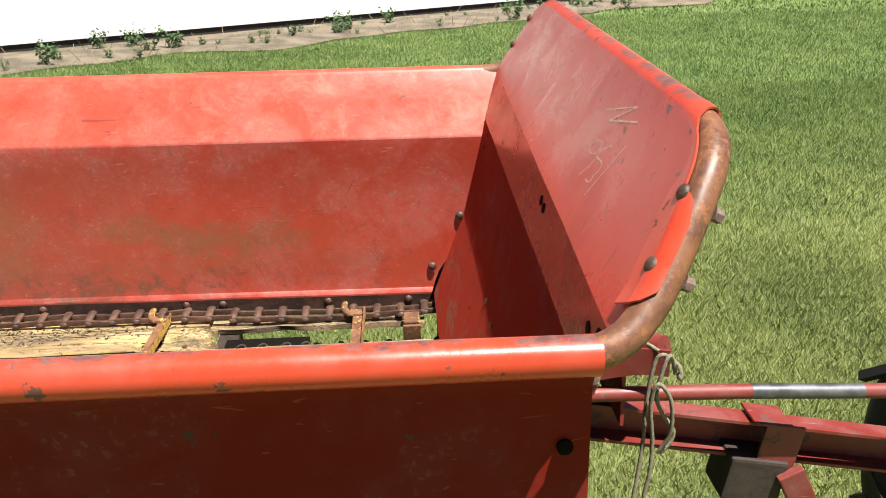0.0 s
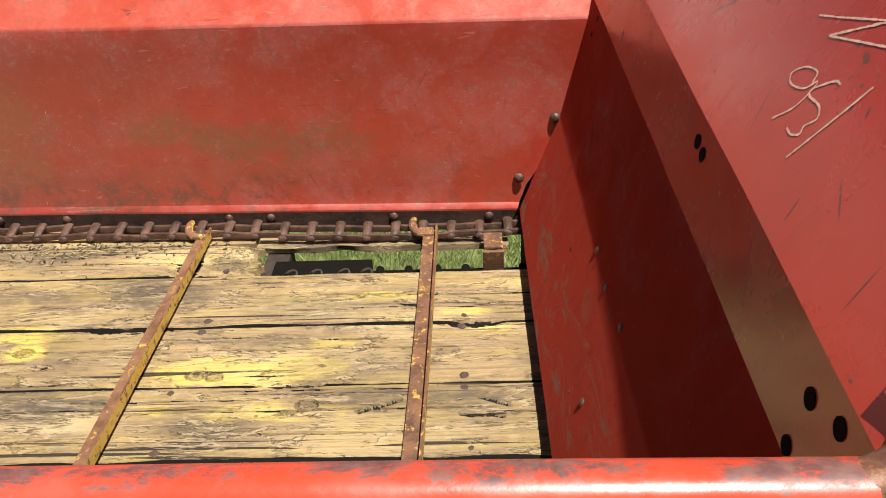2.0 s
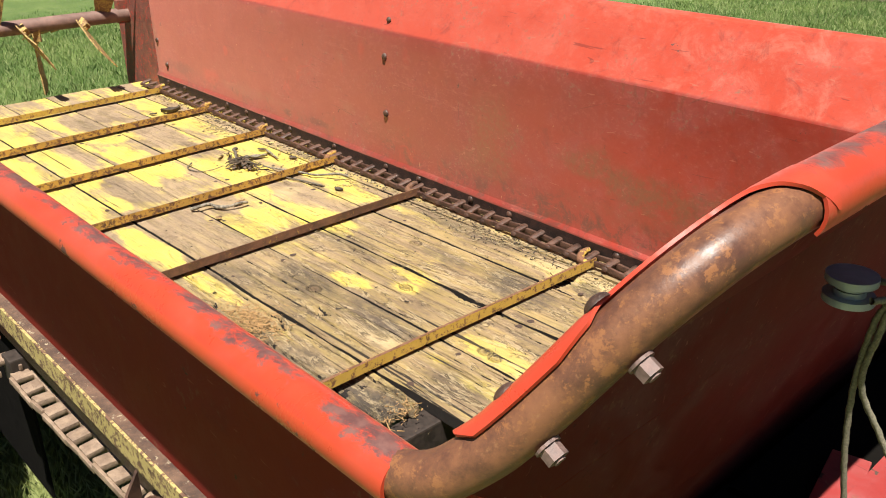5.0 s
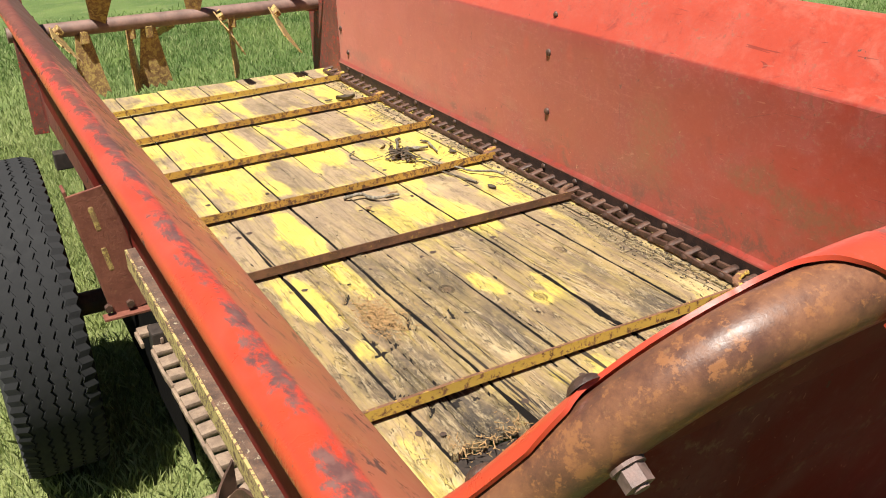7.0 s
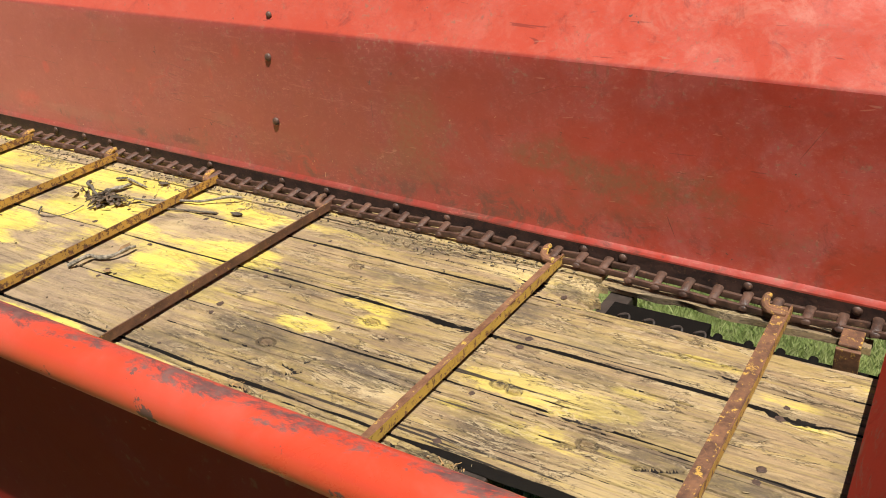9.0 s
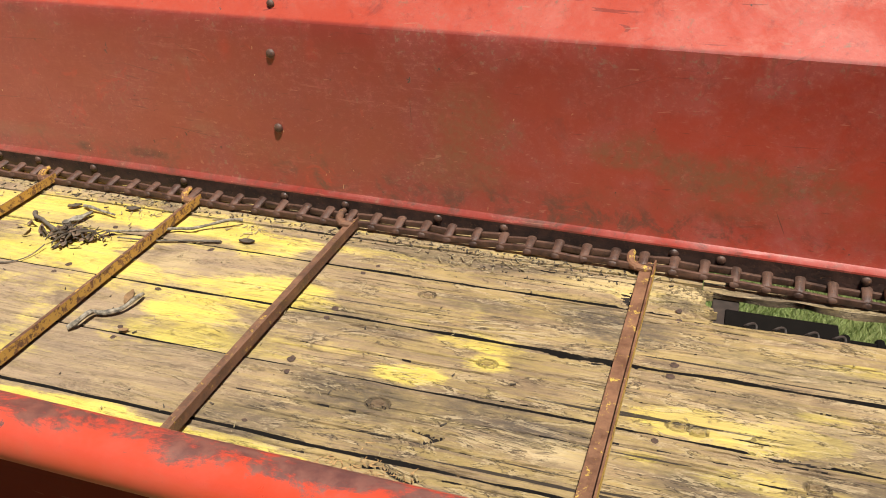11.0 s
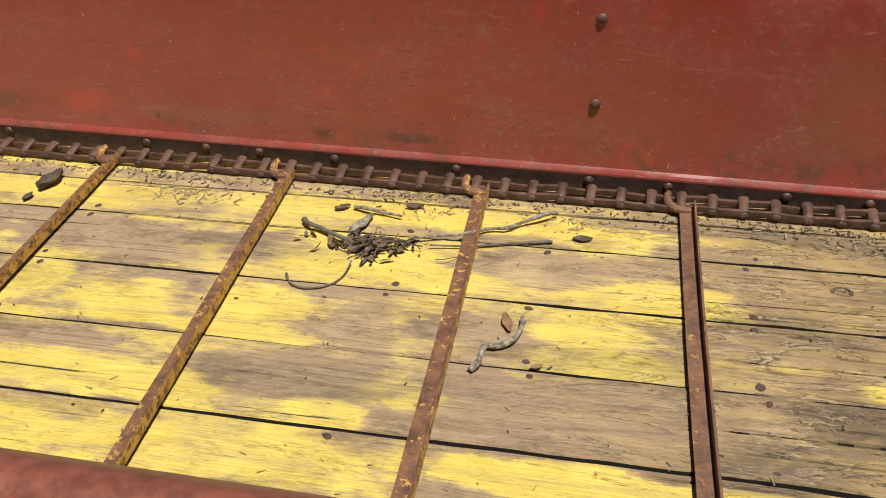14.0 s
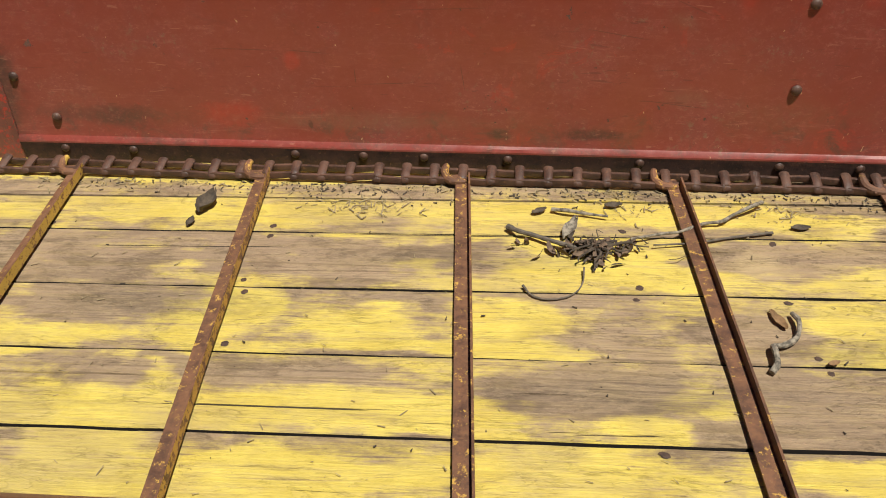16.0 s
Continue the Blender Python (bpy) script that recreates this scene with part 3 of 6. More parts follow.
    crack = m.ramp(m.math("ADD", split, width), 0.718, 0.728, 0, 0.95)
    crack = m.math("MAXIMUM", crack, m.ramp(m.math("ADD", grain, width), 0.715, 0.735, 0, 0.85))
    c = m.mix(crack, c, (0.0176, 0.012, 0.008))
    # flaked edges along the grain
    flake = m.noise(19, 6, 0.72, (0.2, 1.0, 1.0), 0.7, True)
    where = m.math("MULTIPLY", m.ramp(spot, 0.42, 0.56), m.ramp(front, 0, 1, 0.2, 1.0))
    lip = m.math("MULTIPLY", m.ramp(m.math("ABSOLUTE", m.math("SUBTRACT", flake, 0.5), 0.0), 0.011, 0.003), where)
    c = m.mix(m.math("MULTIPLY", lip, 0.8), c, (0.045, 0.03, 0.019))
    c = m.mix(m.math("MULTIPLY", m.math("MULTIPLY", m.ramp(flake, 0.5, 0.52), m.ramp(flake, 0.56, 0.53)), m.math("MULTIPLY", where, 0.45)), c, (0.52, 0.41, 0.24))
    h = m.math("SUBTRACT", m.math("ADD", m.math("MULTIPLY", grain, 0.8), m.math("MULTIPLY", k, 0.2)), m.math("ADD", m.math("MULTIPLY", crack, 1.8), m.math("MULTIPLY", lip, 0.8)))
    return m.done(c, m.ramp(k, 0, 1, 0.88, 0.62), h, 0.8, 0.005)


WOOD = wood()


def lawn(name, blades):
    m = Mat(name, 0.7 if blades else 0.95)
    n1, n2 = m.noise(1.3, 5, 0.6), m.noise(6.0, 5, 0.6)
    c = m.mix(m.ramp(n1, 0.35, 0.68), (0.085, 0.155, 0.028), (0.165, 0.24, 0.055))
    c = m.mix(m.ramp(n2, 0.5, 0.75, 0, 0.6), c, (0.26, 0.28, 0.11))
    # paler near the spreader: dry grass, plus the sun's angle put into the colour
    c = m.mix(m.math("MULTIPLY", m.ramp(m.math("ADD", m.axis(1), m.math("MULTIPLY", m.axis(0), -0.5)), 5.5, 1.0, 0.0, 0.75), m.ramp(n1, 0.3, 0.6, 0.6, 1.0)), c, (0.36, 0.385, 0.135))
    if blades:
        r = m.geo.outputs["Random Per Island"]
        c = m.mix(m.ramp(r, 0.6, 1.0, 0, 0.6), c, (0.42, 0.44, 0.21))
        c = m.mix(m.ramp(r, 0.3, 0.0, 0, 0.6), c, (0.05, 0.12, 0.02))
        m.p.inputs["Subsurface Weight"].default_value = 0.0
        return m.done(c)
    c = m.mix(0.4, c, (0.07, 0.095, 0.026))
    return m.done(c, None, m.noise(45, 5, 0.7), 0.8, 0.03)


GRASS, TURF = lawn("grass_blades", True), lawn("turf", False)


def soil():
    m = Mat("dry_soil", 0.95)
    n1, n2 = m.noise(2.2, 5, 0.6), m.noise(30, 5, 0.7)
    c = m.mix(m.ramp(n1, 0.35, 0.65), (0.09, 0.072, 0.05), (0.185, 0.15, 0.105))
    c = m.mix(m.ramp(n2, 0.55, 0.75, 0, 0.7), c, (0.13, 0.10, 0.07))
    return m.done(c, None, n2, 0.9, 0.02)


SOIL = soil()


# ---- builders ----
def link_mesh(name, me, material, parent=None, label=""):
    me.materials.append(material)
    ob = new(name, me)
    ob.parent = parent
    return tagged(ob, label)


def part(name, bm, material, parent, label="", smooth=False):
    me = bpy.data.meshes.new(name)
    bmesh.ops.recalc_face_normals(bm, faces=bm.faces)
    bm.to_mesh(me)
    bm.free()
    if smooth:
        me.shade_smooth()
    return link_mesh(name, me, material, parent, label)


def same_mesh(ob, parent, m):
    """Another object on the mesh of ob."""
    o = new(ob.name.split(".")[0], ob.data)
    o.parent = parent
    o.matrix_basis = m
    return o


def soften(ob, degrees=35):
    ob.data.shade_smooth()
    ob.data.set_sharp_from_angle(angle=radians(degrees))
    return ob


def thing(name, label, category, place=(0, 0, 0), group="", kind=""):
    e = new(name)
    e.empty_display_size = 0.05
    e.location = place
    return tagged(e, label, category, group, kind)


def solid(bm, size, at=(0, 0, 0), turn=None, bevel=0.0):
    """A box added to bm."""
    m = Matrix.Translation(at) @ (turn.to_4x4() if turn else Matrix()) @ Matrix.Diagonal((*size, 1))
    r = bmesh.ops.create_cube(bm, size=1.0, matrix=m)
    if bevel:
        edges = list({e for v in r["verts"] for e in v.link_edges})
        bmesh.ops.bevel(bm, geom=edges, offset=bevel, segments=2, affect="EDGES", profile=0.6)
    return r["verts"]


def rod(bm, a, b, r1, r2=None, seg=12, caps=True):
    a, b = Vector(a), Vector(b)
    d = b - a
    m = Matrix.Translation((a + b) / 2) @ d.to_track_quat("Z", "Y").to_matrix().to_4x4()
    bmesh.ops.create_cone(bm, cap_ends=caps, segments=seg, radius1=r1, radius2=r1 if r2 is None else r2, depth=d.length, matrix=m)


def smooth_path(points, n=8):
    """Catmull-Rom through the points."""
    p = [Vector(q) for q in points]
    p = [2 * p[0] - p[1], *p, 2 * p[-1] - p[-2]]
    out = []
    for i in range(1, len(p) - 2):
        for k in range(n):
            t = k / n
            out.append(0.5 * (2 * p[i] + (p[i + 1] - p[i - 1]) * t + (2 * p[i - 1] - 5 * p[i] + 4 * p[i + 1] - p[i + 2]) * t * t
                              + (3 * p[i] - p[i - 1] - 3 * p[i + 1] + p[i + 2]) * t ** 3))
    return out + [p[-2]]


def frames(path, up=(0, 0, 1)):
    """At every point of a path: the tangent and two normals carried along."""
    out, side = [], None
    for i, p in enumerate(path):
        t = (path[min(i + 1, len(path) - 1)] - path[max(i - 1, 0)]).normalized()
        if side is None:
            side = t.cross(Vector(up)).normalized()
        side = (side - t * side.dot(t)).normalized()
        out.append((p, t, side, side.cross(t).normalized()))
    return out


def tube(bm, path, radius, seg=12, wobble=0.0, closed=True):
    rings = []
    for i, (p, t, a, b) in enumerate(frames(path)):
        r = radius(i / (len(path) - 1)) if callable(radius) else radius
        if wobble:
            r *= 1 + wobble * noise.noise(p * 60)
        rings.append([bm.verts.new(p + r * (a * math.cos(2 * math.pi * k / seg) + b * math.sin(2 * math.pi * k / seg))) for k in range(seg)])
    for r, s in zip(rings, rings[1:]):
        for k in range(seg):
            bm.faces.new((r[k], r[(k + 1) % seg], s[(k + 1) % seg], s[k]))
    if closed:
        bm.faces.new(rings[0])
        bm.faces.new(rings[-1][::-1])


def sheet(rows, thick):
    """A bent sheet of steel from rows of points; the thickness goes against the normal."""
    nu, nv = len(rows), len(rows[0])
    g = np.array([[tuple(p) for p in r] for r in rows], float)
    n = np.cross(np.gradient(g, axis=0), np.gradient(g, axis=1))
    n /= np.linalg.norm(n, axis=2, keepdims=True) + 1e-12
    v = np.concatenate([g.reshape(-1, 3), (g - n * thick).reshape(-1, 3)])
    at = lambda i, j, k: k * nu * nv + i * nv + j
    f = []
    for i in range(nu - 1):
        for j in range(nv - 1):
            f.append((at(i, j, 0), at(i + 1, j, 0), at(i + 1, j + 1, 0), at(i, j + 1, 0)))
            f.append((at(i, j, 1), at(i, j + 1, 1), at(i + 1, j + 1, 1), at(i + 1, j, 1)))
    for i in range(nu - 1):
        f.append((at(i, 0, 0), at(i, 0, 1), at(i + 1, 0, 1), at(i + 1, 0, 0)))
        f.append((at(i, nv - 1, 0), at(i + 1, nv - 1, 0), at(i + 1, nv - 1, 1), at(i, nv - 1, 1)))
    for j in range(nv - 1):
        f.append((at(0, j, 0), at(0, j + 1, 0), at(0, j + 1, 1), at(0, j, 1)))
        f.append((at(nu - 1, j, 0), at(nu - 1, j, 1), at(nu - 1, j + 1, 1), at(nu - 1, j + 1, 0)))
    me = bpy.data.meshes.new("sheet")
    me.from_pydata(v.tolist(), [], f)
    me.update()
    return me


def put_sheet(name, rows, thick, material, parent, label="", sharp=50):
    ob = link_mesh(name, sheet(rows, thick), material, parent, label)
    return soften(ob, sharp)


def dome_head(bm, r, h, seg=14, rings=4):
    """A carriage bolt's head, base at z = 0."""
    last = None
    for k in range(rings + 1):
        a = math.pi / 2 * k / rings
        rr, z = r * math.cos(a), h * math.sin(a)
        ring = [bm.verts.new((rr * math.cos(2 * math.pi * s / seg), rr * math.sin(2 * math.pi * s / seg), z)) for s in range(seg)] if k < rings else [bm.verts.new((0, 0, h))]
        if last:
            for s in range(seg):
                bm.faces.new((last[s], last[(s + 1) % seg], ring[(s + 1) % seg], ring[s]) if len(ring) > 1 else (last[s], last[(s + 1) % seg], ring[0]))
        last = ring


def stand(place, normal):
    """A pose at place with z along normal."""
    return Matrix.Translation(place) @ Vector(normal).to_track_quat("Z", "Y").to_matrix().to_4x4()


# ---- the place ----
FLOOR = 0.76
spreader = thing("manure_spreader", "old red steel manure spreader with a yellow board floor, on grass", "farm machine")


def wall_y(x):
    """Inner face of the far side wall."""
    return 1.21 - 0.035 * x


def chain_y(x):
    return 1.183 - 0.025 * x


def near_y(x):
    return 0.048 - 0.008 * x


def arc(cx, cz, r, a0, a1, n):
    return [(cx + r * math.cos(radians(a0 + (a1 - a0) * k / n)), cz + r * math.sin(radians(a0 + (a1 - a0) * k / n))) for k in range(n + 1)]


X_REAR, X_FRONT = -3.02, 0.218
FLOOR_REAR = -3.15
RIM_OUT, RIM_R = 0.095, 0.021
CZ_N, CZ_F = 1.276, 1.328


def far_end(z):
    """Where the far wall meets the front panel."""
    return float(np.interp(z, (0.76, 0.862, 0.876, 1.006, 1.208, 1.30, 1.34), (0.080, 0.116, 0.131, 0.184, 0.242, 0.276, 0.308)))


def dent(x, z, amp=0.0022):
    return amp * noise.noise(Vector((x * 2.2, z * 3.0, 4.1))) + 0.4 * amp * noise.noise(Vector((x * 9, z * 9, 1.7)))


def far_profile(x):
    w = 0.0012 * noise.noise(Vector((x * 5, 3.3, 0)))
    low = [(-0.003, 0.761), (-0.0055, 0.785), (-0.0078, 0.798), (-0.0090, 0.8045 + w), (-0.0092, 0.8085 + w), (-0.0062, 0.8140 + w), (-0.0016, 0.8195), (0.0, 0.828)]
    mid = [(dent(x, z), z) for z in (0.86, 0.9, 0.95, 1.0, 1.05, 1.1, 1.15, 1.185)]
    fold = [(0.0015, 1.1965), (0.004, 1.2015)]
    return low, mid + fold + [(0.020, 1.226), (0.046, 1.278)] + arc(RIM_OUT, CZ_F, RIM_R, 151, -70, 12)


low_rows, wall_rows = [], []
for i in range(81):
    low, up = far_profile(0.2 - 3.22 * i / 80)
    at = lambda z: far_end(z) + (X_REAR - far_end(z)) * i / 80
    low_rows.append([(at(z), wall_y(at(z)) + o, z) for o, z in low])
    wall_rows.append([(at(z), wall_y(at(z)) + o, z) for o, z in low[3:] + up])
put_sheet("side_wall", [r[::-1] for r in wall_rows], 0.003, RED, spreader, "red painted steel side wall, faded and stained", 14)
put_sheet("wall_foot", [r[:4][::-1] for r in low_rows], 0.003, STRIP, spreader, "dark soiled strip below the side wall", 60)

near_rows = []
for i in range(81):
    at = lambda z: (lambda e: e + (X_REAR - e) * i / 80)(0.234 if z < 1.24 else X_FRONT)
    x = at(1.3)
    prof = [(-0.006, 0.84), (-0.004, 0.95), (-0.002, 1.1), (0.0, 1.184), (0.002, 1.194), (0.009, 1.205), (0.03, 1.231), (0.055, 1.261)] + arc(RIM_OUT, CZ_N, RIM_R, 140, -75, 14)
    near_rows.append([(at(z), near_y(x) - o, z + 0.0012 * noise.noise(Vector((x * 4, o * 20, 0)))) for o, z in prof])
near_wall = put_sheet("side_wall", near_rows, 0.003, RED_RIM, spreader, "red painted steel side wall with worn grey rim", 24)


# outer face below the rim takes the darker red, its shade in the colour
near_wall.data.materials.append(RED_OUT_SHADED)
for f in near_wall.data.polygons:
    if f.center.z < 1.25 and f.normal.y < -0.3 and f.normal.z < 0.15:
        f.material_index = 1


# front panel: a low slope, a steep strip, then the flare; the far side stands a little higher
def front_near(z):
    return float(np.interp(z, (0.77, 1.196, 1.262, 1.33, 1.36, 1.42, 1.45, 1.472), (0.066, 0.058, -0.02, -0.018, -0.004, 0.032, 0.065, 0.11)))


def front_far(z):
    return float(np.interp(z, (0.77, 1.20, 1.27, 1.34, 1.38, 1.40, 1.462, 1.485, 1.50), (1.207, 1.205, 1.232, 1.262, 1.262, 1.248, 1.222, 1.20, 1.17)))


FOLD = (0.179, 1.006)
PANEL_FOOT = (0.102, 0.802)
NV = 40


def upper_fold(v):
    """The second bend, at v from the near to the far side."""
    return 0.2340 + 0.034 * v, 1.2815 + 0.058 * v


def strip_foot(v):
    """The slight bend below the upper fold."""
    return 0.2235 + 0.012 * v, 1.190 + 0.045 * v


def flare_top(v):
    return 0.3455 + 0.016 * v, 1.473 + 0.028 * v


def front_rows(ends):
    """Rows between two lines across the front, each a function of v giving (x, z)."""
    rows = []
    for lo, hi, n in ends:
        for i in range(n + (hi is ends[-1][1])):
            row = []
            for k in range(NV + 1):
                v = k / NV
                (xa, za), (xb, zb) = lo(v), hi(v)
                x, z = xa + (xb - xa) * i / n, za + (zb - za) * i / n
                y0, y1 = front_near(z), front_far(z)
                row.append((x + dent(y0 + (y1 - y0) * v, z, 0.0016), y0 + (y1 - y0) * v, z))
            rows.append(row)
    return rows


foot = lambda v: PANEL_FOOT
fold_a, fold_b = (lambda v: (FOLD[0] - 0.004, FOLD[1] - 0.007)), (lambda v: (FOLD[0] + 0.0015, FOLD[1] + 0.008))
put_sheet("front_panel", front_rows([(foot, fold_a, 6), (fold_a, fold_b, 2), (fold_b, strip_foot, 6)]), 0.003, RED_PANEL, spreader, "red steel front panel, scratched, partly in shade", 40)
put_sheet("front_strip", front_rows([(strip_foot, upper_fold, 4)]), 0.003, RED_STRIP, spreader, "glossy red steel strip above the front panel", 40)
put_sheet("front_flare", front_rows([(upper_fold, flare_top, 10)]), 0.003, RED_FRONT, spreader, "dusty faded red front flare with chalk marks", 40)

# back faces get the dark red that stands for their shade
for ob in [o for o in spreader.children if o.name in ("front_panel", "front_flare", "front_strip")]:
    ob.data.materials.append(RED_UNDER_SHADED)
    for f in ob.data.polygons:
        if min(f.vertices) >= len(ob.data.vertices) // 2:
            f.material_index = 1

# the pipe round the rim
near_c = lambda x: near_y(x) - RIM_OUT
far_c = lambda x: wall_y(x) + RIM_OUT
bend = smooth_path([(0.0, near_c(0), CZ_N), (0.18, near_c(0.18), CZ_N), (0.234, -0.047, 1.286), (0.267, -0.031, 1.312), (0.29, -0.013, 1.342), (0.326, 0.02, 1.401),
                    (0.349, 0.052, 1.437), (0.361, 0.1, 1.456), (0.3655, 0.2, 1.463), (0.3685, 0.4, 1.468)], 7)
bend2 = smooth_path([(0.374, 0.8, 1.4785), (0.377, 1.0, 1.484), (0.377, 1.12, 1.485), (0.374, 1.19, 1.472), (0.356, 1.232, 1.435), (0.331, 1.264, 1.392),
                     (0.309, 1.29, 1.357), (0.272, far_c(0.27) - 0.003, CZ_F + 0.008), (0.18, far_c(0.18), CZ_F), (0.0, far_c(0), CZ_F)], 7)
b = bmesh.new()
tube(b, [Vector((X_REAR, near_c(X_REAR), CZ_N)), *bend, *bend2, Vector((X_REAR, far_c(X_REAR), CZ_F))], 0.0178, 20)
soften(part("rim_pipe", b, PIPE_RUST, spreader, "bare rusty brown steel pipe bent round the corner", True), 60)


def wrap(path, radius, a0, a1, n, name, material, label, taper=None):
    """A strip of sheet rolled part of the way round a pipe; angles from straight up, positive towards the camera's side."""
    rows = []
    for i, (p, t, s, u) in enumerate(frames(path)):
        up = Vector((0, 0, 1))
        up = (up - t * up.dot(t)).normalized()
        side = t.cross(up)
        lo, hi = (a0, a1) if taper is None else taper(i / (len(path) - 1))
        rows.append([p + radius * (up * math.cos(radians(lo + (hi - lo) * k / n)) + side * math.sin(radians(lo + (hi - lo) * k / n))) for k in range(n + 1)])
    return put_sheet(name, rows, 0.0025, material, spreader, label, 60)


top_path = [Vector((0.3635 + 0.0135 * q, 0.13 + 1.0 * q, 1.4595 + 0.0255 * q)) for q in [k / 24 for k in range(25)]]
wrap(top_path, 0.0192, -100, 130, 14, "top_roll", RED_ROLL, "red sheet rolled over the top pipe, worn dark")
# the flare's own edge, curled over the inner side of the bent pipe
rows = []
IN = Vector((-0.865, 0, 0.5))
edge_path = [a.lerp(c, k / 5) for a, c in zip(bend, bend[1:]) if a.z > 1.305 and c.y < 0.155 for k in range(5)]
gone = 0.0
for i, (p, t, s_, u_) in enumerate(frames(edge_path)):
    gone += (p - edge_path[i - 1]).length if i else 0.0
    n_in = (IN - t * IN.dot(t)).normalized()
    w = t.cross(n_in)
    w = -w if w.dot(Vector((0.3, -0.6, 0.74))) < 0 else w
    top = float(np.interp(gone, (0, 0.006, 0.022, 0.095, 0.122, 0.134, 0.21, 0.232, 0.247, 0.262, 0.275), (6, 34, 62, 66, 50, 9, 6, 24, 62, 112, 150)))
    rows.append([p - w * 0.034 + n_in * RIM_R * 0.93, p - w * 0.016 + n_in * RIM_R * 0.98] + [p + (RIM_R + 0.001) * (n_in * math.cos(radians(a)) + w * math.sin(radians(a))) for a in np.linspace(-14, top, 12)])
put_sheet("edge_roll", rows, -0.0025, RED_RIM, spreader, "bright red sheet edge curled on the pipe", 60)
far_edge = [p for p in bend2 if p.z > 1.352 and p.y > 1.14]
wrap(far_edge, RIM_R, -150, 150, 16, "edge_roll", RED_RIM, "red sheet edge rolled over the far pipe bend")

# ---- board floor ----
floor = new("board_floor")
floor.parent = spreader
tagged(floor, "worn plank floor with flaking yellow paint")
JOINTS = (1.160, 1.039, 0.866, 0.696, 0.526, 0.355, 0.184, 0.085)


# rotten hollows in the boards: x, y, half lengths, depth; breaks: both ends, depth
HOLLOWS = ((-0.88, 0.455, 0.075, 0.035, 0.0042), (-0.52, 0.46, 0.07, 0.05, 0.008), (-0.30, 0.70, 0.06, 0.012, 0.008), (-0.56, 1.08, 0.06, 0.05, 0.008), (-0.62, 0.86, 0.09, 0.012, 0.009), (-0.95, 1.11, 0.12, 0.03, 0.006), (0.0, 0.86, 0.06, 0.014, 0.009))


BREAKS = ((-1.02, 0.45, -0.985, 0.425, 0.012), (-0.905, 0.505, -0.86, 0.512, 0.014), (-0.86, 0.512, -0.82, 0.495, 0.012), (-0.90, 0.46, -0.845, 0.47, 0.012),
          (-0.845, 0.47, -0.80, 0.505, 0.013), (-0.83, 0.40, -0.80, 0.41, 0.014), (-0.765, 0.43, -0.755, 0.385, 0.012), (-0.79, 0.435, -0.775, 0.445, 0.010),
          (-0.845, 0.60, -0.80, 0.595, 0.012), (-0.80, 0.595, -0.82, 0.58, 0.010), (-0.62, 0.355, -0.60, 0.385, 0.012), (-0.55, 0.40, -0.52, 0.375, 0.010), (-0.18, 0.63, -0.12, 0.655, 0.012), (0.01, 0.66, 0.05, 0.64, 0.012), (-0.02, 0.62, 0.04, 0.615, 0.014))


